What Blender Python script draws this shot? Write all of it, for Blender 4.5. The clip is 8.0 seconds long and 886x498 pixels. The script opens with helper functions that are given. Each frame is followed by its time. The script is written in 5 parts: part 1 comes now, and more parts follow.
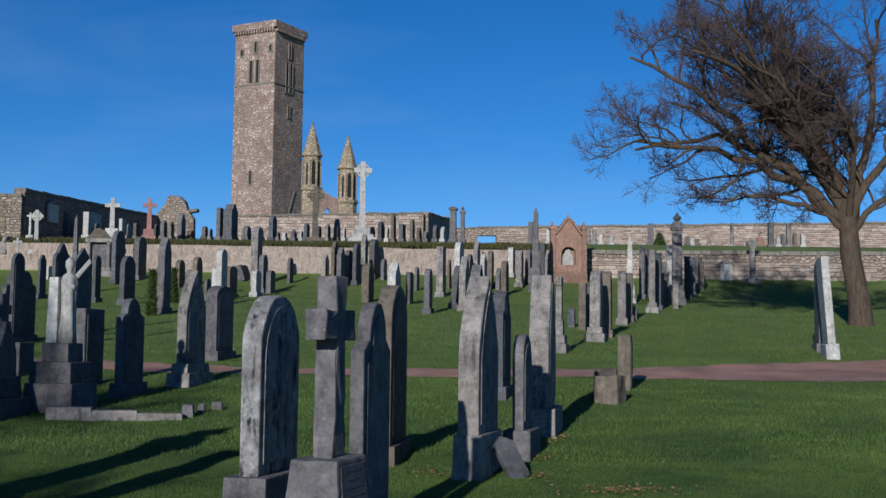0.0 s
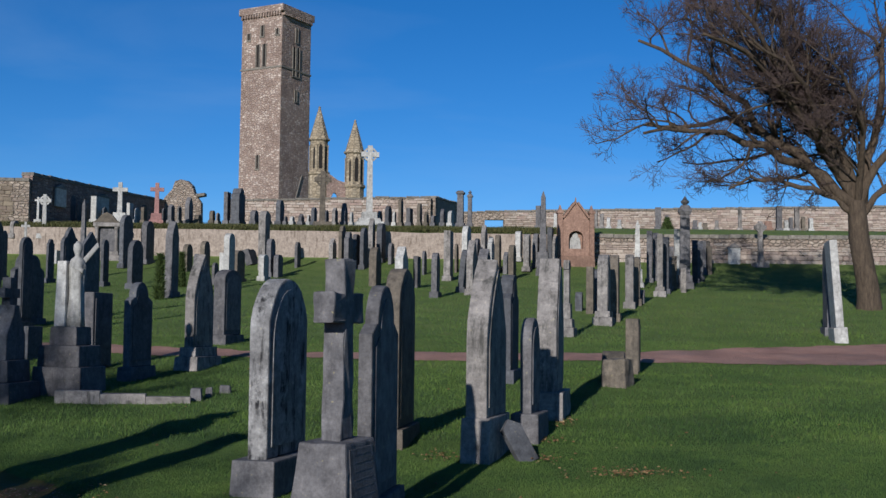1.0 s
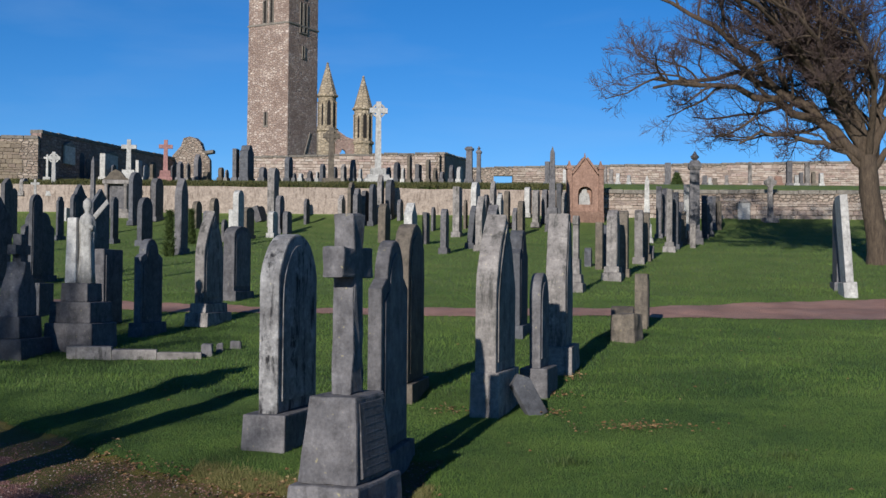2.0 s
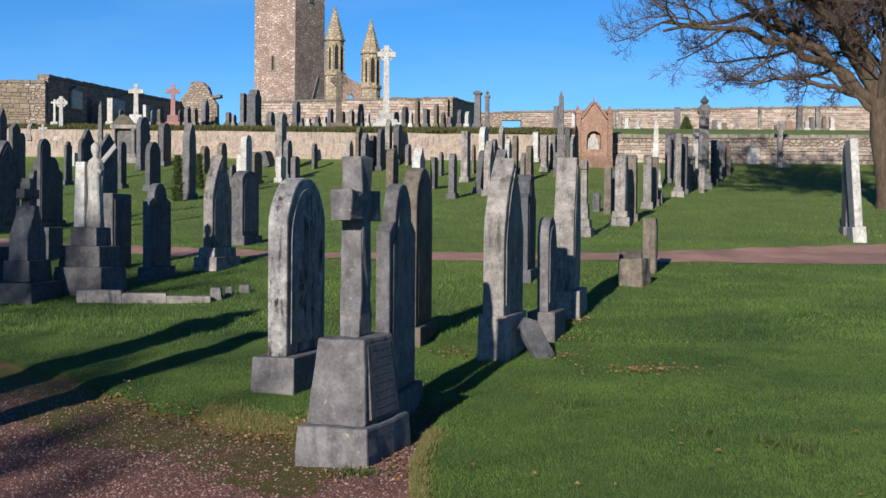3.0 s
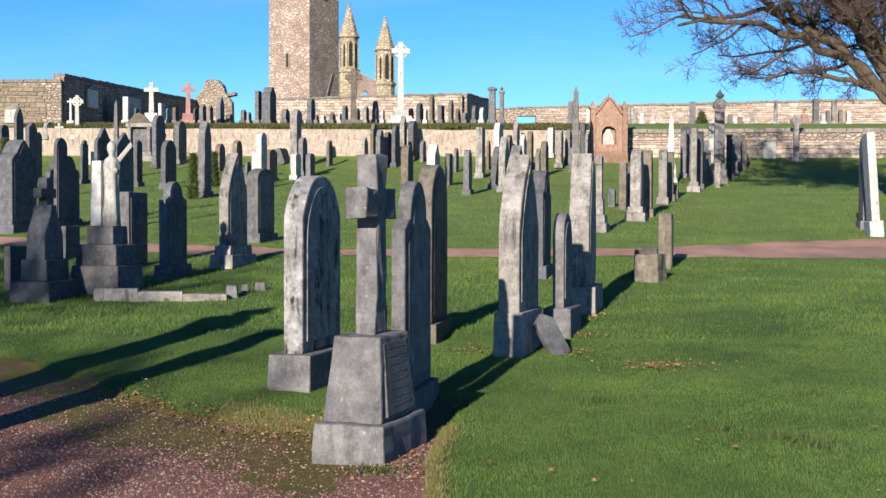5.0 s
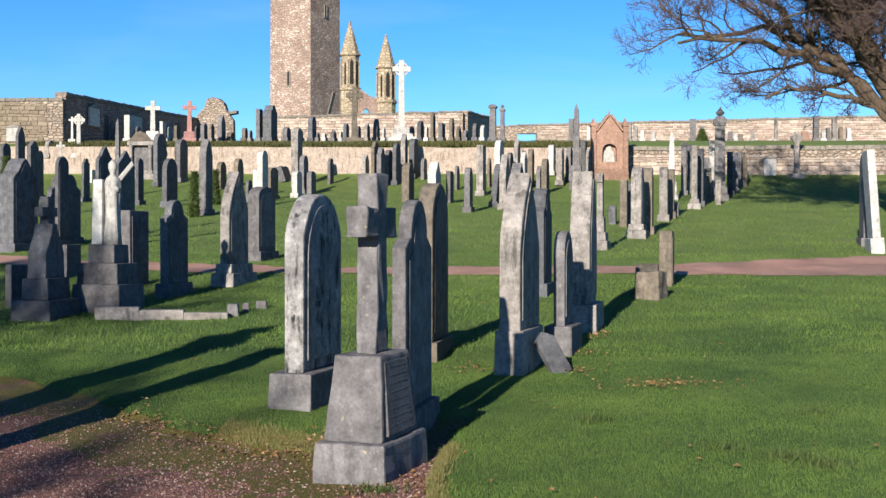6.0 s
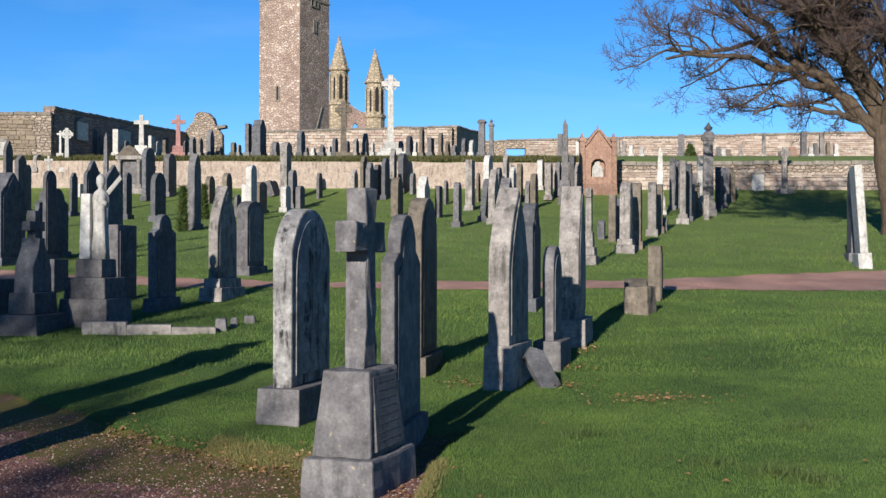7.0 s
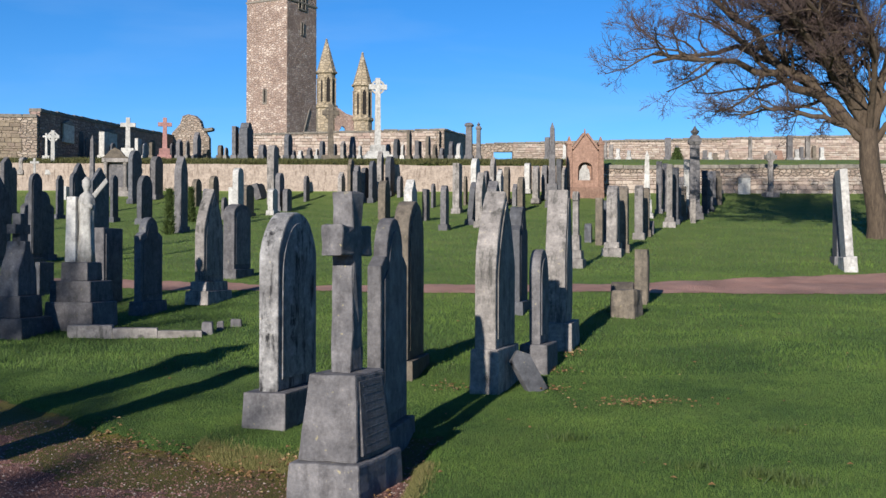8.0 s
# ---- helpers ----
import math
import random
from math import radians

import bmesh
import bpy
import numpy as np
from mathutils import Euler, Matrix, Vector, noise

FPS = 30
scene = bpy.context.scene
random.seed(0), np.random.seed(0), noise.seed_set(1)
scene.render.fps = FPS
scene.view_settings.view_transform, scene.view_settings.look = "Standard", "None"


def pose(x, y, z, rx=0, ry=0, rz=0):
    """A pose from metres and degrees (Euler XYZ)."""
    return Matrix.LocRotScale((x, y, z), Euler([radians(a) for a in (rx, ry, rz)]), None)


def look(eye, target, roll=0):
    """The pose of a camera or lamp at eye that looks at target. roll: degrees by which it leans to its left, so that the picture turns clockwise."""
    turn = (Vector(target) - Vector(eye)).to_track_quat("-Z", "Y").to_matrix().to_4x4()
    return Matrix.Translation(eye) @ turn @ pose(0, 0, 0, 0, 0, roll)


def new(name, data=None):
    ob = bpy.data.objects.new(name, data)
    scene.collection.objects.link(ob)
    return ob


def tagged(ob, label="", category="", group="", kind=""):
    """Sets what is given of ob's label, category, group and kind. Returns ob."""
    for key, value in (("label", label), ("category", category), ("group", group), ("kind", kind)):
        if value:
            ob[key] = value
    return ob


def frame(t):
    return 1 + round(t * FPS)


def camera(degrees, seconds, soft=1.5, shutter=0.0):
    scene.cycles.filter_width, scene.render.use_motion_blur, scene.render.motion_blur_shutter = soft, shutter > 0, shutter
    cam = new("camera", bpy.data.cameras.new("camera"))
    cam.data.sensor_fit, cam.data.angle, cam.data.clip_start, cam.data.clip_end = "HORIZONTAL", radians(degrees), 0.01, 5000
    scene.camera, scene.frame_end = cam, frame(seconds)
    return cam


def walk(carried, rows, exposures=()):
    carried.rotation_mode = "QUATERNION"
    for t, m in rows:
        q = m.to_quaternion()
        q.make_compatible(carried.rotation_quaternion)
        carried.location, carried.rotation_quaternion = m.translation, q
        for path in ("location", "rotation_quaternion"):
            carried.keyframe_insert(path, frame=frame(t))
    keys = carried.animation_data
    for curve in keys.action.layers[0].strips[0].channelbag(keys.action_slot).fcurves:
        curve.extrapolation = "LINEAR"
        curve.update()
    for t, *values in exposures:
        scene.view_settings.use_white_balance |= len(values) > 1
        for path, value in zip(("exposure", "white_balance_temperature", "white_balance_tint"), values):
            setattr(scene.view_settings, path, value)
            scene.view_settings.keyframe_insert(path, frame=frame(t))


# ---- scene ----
cam = camera(42.0, 8.0)
# seconds, eye x, y, z, and the turns rx, ry, rz in degrees
ROWS = [
    (0.0, 0.0, 0.0, 1.6, 94.5, -0.7, 0.0),
    (0.5, -0.003, 0.0167, 1.5957, 94.212, -0.725, 0.151),
    (1.0, -0.0064, 0.0236, 1.5914, 93.714, -0.694, 0.359),
    (2.5, -0.0052, 0.0252, 1.5676, 90.098, -0.493, 1.03),
    (3.0, -0.004, 0.0209, 1.5606, 88.833, -0.54, 1.222),
    (3.5, -0.0057, 0.0242, 1.5612, 88.549, -0.617, 1.412),
    (4.0, -0.0044, 0.0195, 1.5643, 88.416, -0.568, 1.632),
    (5.5, -0.0034, 0.0148, 1.574, 88.985, -0.125, 2.047),
    (6.0, -0.0002, 0.0103, 1.5794, 89.496, -0.105, 2.026),
    (6.5, 0.001, 0.0203, 1.5797, 89.937, -0.123, 1.812),
    (7.0, -0.0008, 0.0256, 1.5797, 90.226, -0.16, 1.475),
    (7.5, -0.0006, 0.0394, 1.5808, 90.351, -0.183, 1.146),
    (8.0, 0.0058, 0.0255, 1.5851, 90.378, -0.202, 0.846),
]
EXPOSURES = [(0.0, 0.1, 5400, 12), (1.0, 0.14, 5450, 12), (2.5, 0.5, 5750, 12), (3.0, 0.72, 5900, 12), (3.5, 0.96, 6000, 12), (4.2, 1.12, 6050, 12), (5.5, 1.27, 6100, 12), (6.5, 1.05, 6000, 12), (8.0, 0.77, 5800, 12)]
walk(cam, [(t, pose(x, y, z, rx, ry, rz)) for t, x, y, z, rx, ry, rz in ROWS], EXPOSURES)

# ---- daylight: a low winter sun behind the camera, to its left ----
SUN_UP, SUN_LEFT = 20.0, 17.0
sun_from = Vector((-math.sin(radians(SUN_LEFT)) * math.cos(radians(SUN_UP)), -math.cos(radians(SUN_LEFT)) * math.cos(radians(SUN_UP)), math.sin(radians(SUN_UP))))
world = bpy.data.worlds.new("daylight")
scene.world = world
world.use_nodes = True
sky = world.node_tree.nodes.new("ShaderNodeTexSky")
sky.sky_type, sky.sun_disc = "NISHITA", False
sky.sun_elevation = radians(SUN_UP)
sky.sun_rotation = radians(180 + SUN_LEFT)
sky.altitude, sky.air_density, sky.dust_density, sky.ozone_density = 2500.0, 1.0, 0.0, 4.0
background = world.node_tree.nodes["Background"]
background.inputs["Strength"].default_value = 0.072
deep = world.node_tree.nodes.new("ShaderNodeHueSaturation")
deep.inputs["Saturation"].default_value = 1.22
world.node_tree.links.new(sky.outputs[0], deep.inputs["Color"])
# faint high wisps of cloud
place = world.node_tree.nodes.new("ShaderNodeTexCoord")
stretch = world.node_tree.nodes.new("ShaderNodeMapping")
stretch.inputs["Scale"].default_value, stretch.inputs["Rotation"].default_value = (2.0, 2.0, 9.0), (0.5, 0.4, 0.2)
wisp = world.node_tree.nodes.new("ShaderNodeTexNoise")
wisp.inputs["Scale"].default_value, wisp.inputs["Detail"].default_value, wisp.inputs["Distortion"].default_value = 1.6, 7.0, 0.6
thin = world.node_tree.nodes.new("ShaderNodeMapRange")
thin.inputs["From Min"].default_value, thin.inputs["From Max"].default_value, thin.inputs["To Max"].default_value = 0.5, 0.85, 0.16
veil = world.node_tree.nodes.new("ShaderNodeMix")
veil.data_type = "RGBA"
veil.inputs[7].default_value = (5.0, 6.2, 7.5, 1)
for a, b in ((place.outputs["Generated"], stretch.inputs[0]), (stretch.outputs[0], wisp.inputs["Vector"]), (wisp.outputs["Fac"], thin.inputs[0]),
             (thin.outputs[0], veil.inputs[0]), (deep.outputs[0], veil.inputs[6]), (veil.outputs[2], background.inputs["Color"])):
    world.node_tree.links.new(a, b)
sun = new("sun", bpy.data.lights.new("sun", "SUN"))
sun.data.energy, sun.data.angle, sun.data.color = 5.0, radians(0.6), (1.0, 0.88, 0.7)
sun.matrix_world = look(sun_from * 200, (0, 0, 0))


# ---- helpers of this scene ----
def part(name, bm, mat, parent=None, label="", smooth=False):
    """Links a bmesh as one mesh object under a thing or a part."""
    me = bpy.data.meshes.new(name)
    bm.to_mesh(me)
    bm.free()
    if mat:
        me.materials.append(mat)
    if smooth:
        me.shade_smooth()
    ob = new(name, me)
    ob.parent = parent
    if label:
        ob["label"] = label
    return ob


def thing(name, m, label, category, group="", kind=""):
    """An Empty at the base of a thing."""
    ob = new(name)
    ob.empty_display_size = 0.1
    ob.matrix_basis = m
    return tagged(ob, label, category, group, kind)


def add_box(bm, sx, sy, sz, x=0, y=0, z=0, taper=1.0, bevel=0.0, m=None):
    """A box that stands at height z, narrowing to taper at its top."""
    r = bmesh.ops.create_cube(bm, size=1)
    for v in r["verts"]:
        k = taper if v.co.z > 0 else 1.0
        v.co = Vector((v.co.x * sx * k, v.co.y * sy * k, (v.co.z + 0.5) * sz))
    verts = r["verts"]
    if bevel:
        edges = list({e for v in verts for e in v.link_edges})
        out = bmesh.ops.bevel(bm, geom=edges, offset=bevel, segments=2, affect="EDGES", profile=0.6)
        verts = list({v for f in out["faces"] for v in f.verts} | {v for v in verts if v.is_valid})
    for v in verts:
        v.co += Vector((x, y, z))
        if m:
            v.co = m @ v.co
    return verts


def add_outline(bm, points, depth, bevel=0.0, y=0.0, m=None):
    """An outline in the x-z plane, given depth along y and bevelled edges."""
    front = [bm.verts.new((px, y - depth / 2, pz)) for px, pz in points]
    back = [bm.verts.new((px, y + depth / 2, pz)) for px, pz in points]
    n = len(points)
    faces = [bm.faces.new(front), bm.faces.new(back[::-1])]
    for i in range(n):
        j = (i + 1) % n
        faces.append(bm.faces.new((front[j], front[i], back[i], back[j])))
    bmesh.ops.recalc_face_normals(bm, faces=faces)
    verts = front + back
    if bevel:
        rim = list({e for f in faces[:2] for e in f.edges})
        out = bmesh.ops.bevel(bm, geom=rim, offset=bevel, segments=2, affect="EDGES", profile=0.6)
        verts = list({v for f in out["faces"] for v in f.verts} | {v for v in verts if v.is_valid})
    if m:
        for v in verts:
            v.co = m @ v.co
    return verts


def add_tube(bm, rings, sides=8, turn=0.0, cap=True):
    """A lathe form: rings of (radius, height) round the z axis."""
    rows = []
    for r, z in rings:
        rows.append([bm.verts.new((r * math.cos(turn + 2 * math.pi * i / sides), r * math.sin(turn + 2 * math.pi * i / sides), z)) for i in range(sides)])
    for a, b in zip(rows, rows[1:]):
        for i in range(sides):
            j = (i + 1) % sides
            bm.faces.new((a[i], a[j], b[j], b[i]))
    if cap:
        bm.faces.new(rows[0][::-1])
        bm.faces.new(rows[-1])
    return [v for row in rows for v in row]


def weather(bm, amount, scale=6.0, seed=0.0):
    """Wears the corners and faces unevenly."""
    for v in bm.verts:
        n = noise.noise_vector(v.co * scale + Vector((seed, seed * 1.7, 0)))
        v.co += n * amount


# ---- the lie of the land ----
LAND_Y = [-60, -5, 7.4, 15, 24.5, 41, 58.9, 59.5, 72, 85, 138, 400]
LAND_Z = [-1.5, -0.15, 0, 0.42, 1.14, 2.58, 4.85, 6.35, 7.6, 8.5, 8.0, 2.0]


def slope_at(k):
    if k == 0 or k == len(LAND_Y) - 1:
        return 0
    a = (LAND_Z[k] - LAND_Z[k - 1]) / (LAND_Y[k] - LAND_Y[k - 1])
    b = (LAND_Z[k + 1] - LAND_Z[k]) / (LAND_Y[k + 1] - LAND_Y[k])
    return 0 if a * b <= 0 else 2 * a * b / (a + b)


def land(y):
    """The ground's height; the slope rises away from the path."""
    y = min(max(y, LAND_Y[0]), LAND_Y[-1])
    i = 0
    while i < len(LAND_Y) - 2 and LAND_Y[i + 1] < y:
        i += 1
    h = LAND_Y[i + 1] - LAND_Y[i]
    s = (y - LAND_Y[i]) / h
    return LAND_Z[i] * (1 + 2 * s) * (1 - s) ** 2 + slope_at(i) * h * s * (1 - s) ** 2 + LAND_Z[i + 1] * s * s * (3 - 2 * s) + slope_at(i + 1) * h * s * s * (s - 1)


# ---- materials ----
def shader(name, rough=0.85):
    mat = bpy.data.materials.new(name)
    mat.use_nodes = True
    tree = mat.node_tree
    bsdf = tree.nodes["Principled BSDF"]
    bsdf.inputs["Roughness"].default_value = rough
    bsdf.inputs["Specular IOR Level"].default_value = 0.25
    return mat, tree, bsdf


def node(tree, kind, **inputs):
    n = tree.nodes.new(kind)
    for key, value in inputs.items():
        n.inputs[key.replace("_", " ")].default_value = value
    return n


def ramp(tree, fac, stops):
    n = tree.nodes.new("ShaderNodeValToRGB")
    e = n.color_ramp.elements
    e[0].position, e[0].color = stops[0][0], (*stops[0][1], 1)
    e[1].position, e[1].color = stops[-1][0], (*stops[-1][1], 1)
    for p, c in stops[1:-1]:
        e.new(p).color = (*c, 1)
    tree.links.new(fac, n.inputs[0])
    return n.outputs[0]


def mix(tree, kind, fac, a, b):
    n = tree.nodes.new("ShaderNodeMix")
    n.data_type, n.blend_type = "RGBA", kind
    for socket, value in ((n.inputs[0], fac), (n.inputs[6], a), (n.inputs[7], b)):
        if isinstance(value, (int, float)):
            socket.default_value = value
        elif isinstance(value, tuple):
            socket.default_value = (*value, 1)
        else:
            tree.links.new(value, socket)
    return n.outputs[2]


def noise_tex(tree, vec, scale, detail=4.0, rough=0.6):
    n = node(tree, "ShaderNodeTexNoise", Scale=scale, Detail=detail, Roughness=rough)
    tree.links.new(vec, n.inputs["Vector"])
    return n.outputs["Fac"]


def bump(tree, bsdf, height, strength, distance):
    n = node(tree, "ShaderNodeBump", Strength=strength, Distance=distance)
    tree.links.new(height, n.inputs["Height"])
    tree.links.new(n.outputs[0], bsdf.inputs["Normal"])


def random_shift(tree):
    """Object coordinates, shifted object by object."""
    co = tree.nodes.new("ShaderNodeTexCoord")
    info = tree.nodes.new("ShaderNodeObjectInfo")
    mul = tree.nodes.new("ShaderNodeVectorMath")
    mul.operation = "MULTIPLY_ADD"
    tree.links.new(info.outputs["Random"], mul.inputs[0])
    mul.inputs[1].default_value = (37.0, 53.0, 71.0)
    tree.links.new(co.outputs["Object"], mul.inputs[2])
    return mul.outputs[0], info.outputs["Random"]


def stone(name, light, dark, stain, amount=0.5, vary=0.25, lichen=(0.42, 0.36, 0.12), grain=40.0, relief=0.6, blotch=0.45):
    """Weathered gravestone: mottled, streaked down its faces, with lichen and black crust."""
    mat, tree, bsdf = shader(name)
    vec, rnd = random_shift(tree)
    base = ramp(tree, noise_tex(tree, vec, 5.0, 6.0), [(0.3, dark), (0.68, light)])
    stretch = tree.nodes.new("ShaderNodeMapping")
    stretch.inputs["Scale"].default_value = (9.0, 9.0, 1.6)
    tree.links.new(vec, stretch.inputs[0])
    streak = ramp(tree, noise_tex(tree, stretch.outputs[0], 1.0, 5.0, 0.7), [(0.5, (0, 0, 0)), (0.62, (1, 1, 1))])
    patch = ramp(tree, noise_tex(tree, vec, 3.2, 8.0, 0.7), [(0.42, (0, 0, 0)), (0.52, (1, 1, 1))])
    both = mix(tree, "MULTIPLY", 0.75, patch, streak)
    amount_mix = mix(tree, "MULTIPLY", 1.0, both, (amount, amount, amount))
    col = mix(tree, "MIX", amount_mix, base, stain)
    spots = ramp(tree, noise_tex(tree, vec, 22.0, 3.0), [(0.66, (0, 0, 0)), (0.74, (0.3, 0.3, 0.3))])
    col = mix(tree, "MIX", spots, col, lichen)
    tone = ramp(tree, rnd, [(0.0, (1 - vary,) * 3), (1.0, (1 + vary * 0.5,) * 3)])
    col = mix(tree, "MULTIPLY", 1.0, col, tone)
    blot = noise_tex(tree, vec, 11.0, 9.0, 0.72)
    col = mix(tree, "MULTIPLY", blotch, col, ramp(tree, blot, [(0.36, (0.3, 0.29, 0.28)), (0.48, (0.85, 0.85, 0.85)), (0.56, (1.05, 1.05, 1.05)), (0.66, (1.55, 1.53, 1.5))]))
    fine = noise_tex(tree, vec, grain, 6.0, 0.75)
    col = mix(tree, "MULTIPLY", 0.5, col, ramp(tree, fine, [(0.25, (0.55,) * 3), (0.75, (1.3,) * 3)]))
    tree.links.new(col, bsdf.inputs["Base Color"])
    bump(tree, bsdf, fine, relief, 0.012)
    return mat


STONES = {
    "grey": stone("grey_sandstone", (0.172, 0.164, 0.167), (0.088, 0.086, 0.091), (0.035, 0.033, 0.035)),
    "dark": stone("dark_granite", (0.118, 0.121, 0.132), (0.062, 0.064, 0.072), (0.025, 0.025, 0.025), 0.4),
    "stained": stone("black_streaked_sandstone", (0.34, 0.335, 0.33), (0.16, 0.155, 0.155), (0.016, 0.016, 0.018), 1.0, 0.1),
    "pale": stone("pale_sandstone", (0.3, 0.275, 0.255), (0.17, 0.155, 0.145), (0.045, 0.045, 0.04), 0.8),
    "white": stone("white_marble", (0.5, 0.49, 0.46), (0.36, 0.35, 0.33), (0.13, 0.125, 0.12), 0.5),
    "brown": stone("brown_sandstone", (0.18, 0.15, 0.115), (0.095, 0.082, 0.065), (0.03, 0.028, 0.026)),
    "red": stone("red_sandstone", (0.3, 0.19, 0.14), (0.2, 0.122, 0.09), (0.11, 0.06, 0.045), 0.4),
    "pink": stone("pink_granite", (0.32, 0.175, 0.16), (0.23, 0.12, 0.11), (0.12, 0.06, 0.05), 0.2),
}
WORDS = {"grey": "weathered grey sandstone", "dark": "dark grey granite", "pale": "pale lichen-stained sandstone", "white": "white marble",
         "stained": "pale black-streaked sandstone", "brown": "brown weathered sandstone", "red": "red sandstone", "pink": "pink granite"}


def ground_mat(name, stops, scale, fine_scale, relief, distance, patches=None, rough=0.95, bank=None):
    mat, tree, bsdf = shader(name, rough)
    co = tree.nodes.new("ShaderNodeTexCoord")
    vec = co.outputs["Object"]
    base = ramp(tree, noise_tex(tree, vec, scale, 5.0), stops)
    fine = noise_tex(tree, vec, fine_scale, 5.0, 0.8)
    col = mix(tree, "MULTIPLY", 0.7, base, ramp(tree, fine, [(0.25, (0.55,) * 3), (0.75, (1.35,) * 3)]))
    # broad uneven patches of tone; the bluish dark ones also paint soft tree shade
    col = mix(tree, "MULTIPLY", 0.8, col, ramp(tree, noise_tex(tree, vec, 0.55, 5.0, 0.6), [(0.32, (0.6, 0.65, 0.7)), (0.68, (1.35, 1.25, 1.2))]))
    if patches:
        colour, low, high, size = patches
        col = mix(tree, "MIX", ramp(tree, noise_tex(tree, vec, size, 6.0, 0.7), [(low, (0, 0, 0)), (high, (1, 1, 1))]), col, colour)
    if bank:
        # blends into the bank's lighter, yellower turf as y goes from 12 to 30
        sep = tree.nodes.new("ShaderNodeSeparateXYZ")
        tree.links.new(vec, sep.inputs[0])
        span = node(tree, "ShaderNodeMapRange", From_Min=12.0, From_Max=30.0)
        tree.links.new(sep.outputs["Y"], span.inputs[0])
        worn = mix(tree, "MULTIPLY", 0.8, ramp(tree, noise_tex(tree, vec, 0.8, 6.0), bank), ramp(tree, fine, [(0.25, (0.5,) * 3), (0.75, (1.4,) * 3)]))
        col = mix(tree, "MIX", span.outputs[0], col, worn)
    tree.links.new(col, bsdf.inputs["Base Color"])
    bump(tree, bsdf, fine, relief, distance)
    return mat


TURF = ground_mat("turf", [(0.3, (0.028, 0.064, 0.01)), (0.45, (0.045, 0.088, 0.014)), (0.6, (0.068, 0.112, 0.021)), (0.75, (0.095, 0.138, 0.03))], 0.8, 14.0, 0.8, 0.05, ((0.055, 0.06, 0.018), 0.62, 0.8, 1.3),
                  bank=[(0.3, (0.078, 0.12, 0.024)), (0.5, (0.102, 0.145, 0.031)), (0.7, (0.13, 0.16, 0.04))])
GRAVEL = ground_mat("red_gravel", [(0.3, (0.1, 0.048, 0.037)), (0.7, (0.175, 0.092, 0.073))], 2.0, 60.0, 1.0, 0.02)
PATHRED = ground_mat("pale_red_gravel", [(0.3, (0.21, 0.12, 0.092)), (0.7, (0.32, 0.2, 0.158))], 1.2, 40.0, 0.8, 0.02)
MOSSY = ground_mat("mossy_gravel", [(0.3, (0.09, 0.045, 0.035)), (0.7, (0.16, 0.085, 0.065))], 2.0, 60.0, 1.0, 0.02, ((0.08, 0.07, 0.012), 0.3, 0.48, 1.6))


def rubble(name, c1, c2, c3, joint, size, flat=0.55, relief=0.8, distance=0.05, stain=(0.1, 0.085, 0.07), amount=0.4):
    """Coursed rubble masonry: uneven stones of mixed tones with recessed joints."""
    mat, tree, bsdf = shader(name, 0.92)
    co = tree.nodes.new("ShaderNodeTexCoord")
    scale = tree.nodes.new("ShaderNodeMapping")
    scale.inputs["Scale"].default_value = (size, size, size / flat)
    tree.links.new(co.outputs["Object"], scale.inputs[0])
    wob = node(tree, "ShaderNodeTexNoise", Scale=1.3, Detail=3.0)
    tree.links.new(scale.outputs[0], wob.inputs["Vector"])
    add = tree.nodes.new("ShaderNodeVectorMath")
    add.operation = "MULTIPLY_ADD"
    tree.links.new(wob.outputs["Color"], add.inputs[0])
    add.inputs[1].default_value = (0.35, 0.35, 0.35)
    tree.links.new(scale.outputs[0], add.inputs[2])
    cell = node(tree, "ShaderNodeTexVoronoi", Scale=1.0, Randomness=0.8)
    edge = node(tree, "ShaderNodeTexVoronoi", Scale=1.0, Randomness=0.8)
    edge.feature = "DISTANCE_TO_EDGE"
    for n in (cell, edge):
        tree.links.new(add.outputs[0], n.inputs["Vector"])
    sep = tree.nodes.new("ShaderNodeSeparateColor")
    tree.links.new(cell.outputs["Color"], sep.inputs[0])
    col = ramp(tree, sep.outputs[0], [(0.0, c1), (0.35, c2), (0.7, c3), (1.0, c2)])
    grain = noise_tex(tree, co.outputs["Object"], 9.0, 8.0, 0.75)
    col = mix(tree, "MULTIPLY", 0.7, col, ramp(tree, grain, [(0.25, (0.55,) * 3), (0.75, (1.35,) * 3)]))
    gap = ramp(tree, edge.outputs["Distance"], [(0.02, (1, 1, 1)), (0.1, (0, 0, 0))])
    col = mix(tree, "MIX", gap, col, joint)
    dirt = ramp(tree, noise_tex(tree, co.outputs["Object"], 0.45, 8.0, 0.75), [(0.42, (0, 0, 0)), (0.62, (amount,) * 3)])
    col = mix(tree, "MIX", dirt, col, stain)
    tree.links.new(col, bsdf.inputs["Base Color"])
    rise = ramp(tree, edge.outputs["Distance"], [(0.0, (0, 0, 0)), (0.16, (1, 1, 1))])
    height = mix(tree, "ADD", 0.4, rise, grain)
    bump(tree, bsdf, height, relief, distance)
    return mat


TOWER = rubble("tower_ashlar", (0.42, 0.315, 0.255), (0.29, 0.215, 0.175), (0.57, 0.475, 0.405), (0.22, 0.165, 0.135), 2.7, 0.6, 0.9, 0.08, (0.19, 0.135, 0.11), 0.8)
WALL = rubble("precinct_rubble", (0.34, 0.265, 0.21), (0.27, 0.21, 0.165), (0.42, 0.35, 0.28), (0.33, 0.27, 0.215), 3.6, 0.55, 1.0, 0.08)
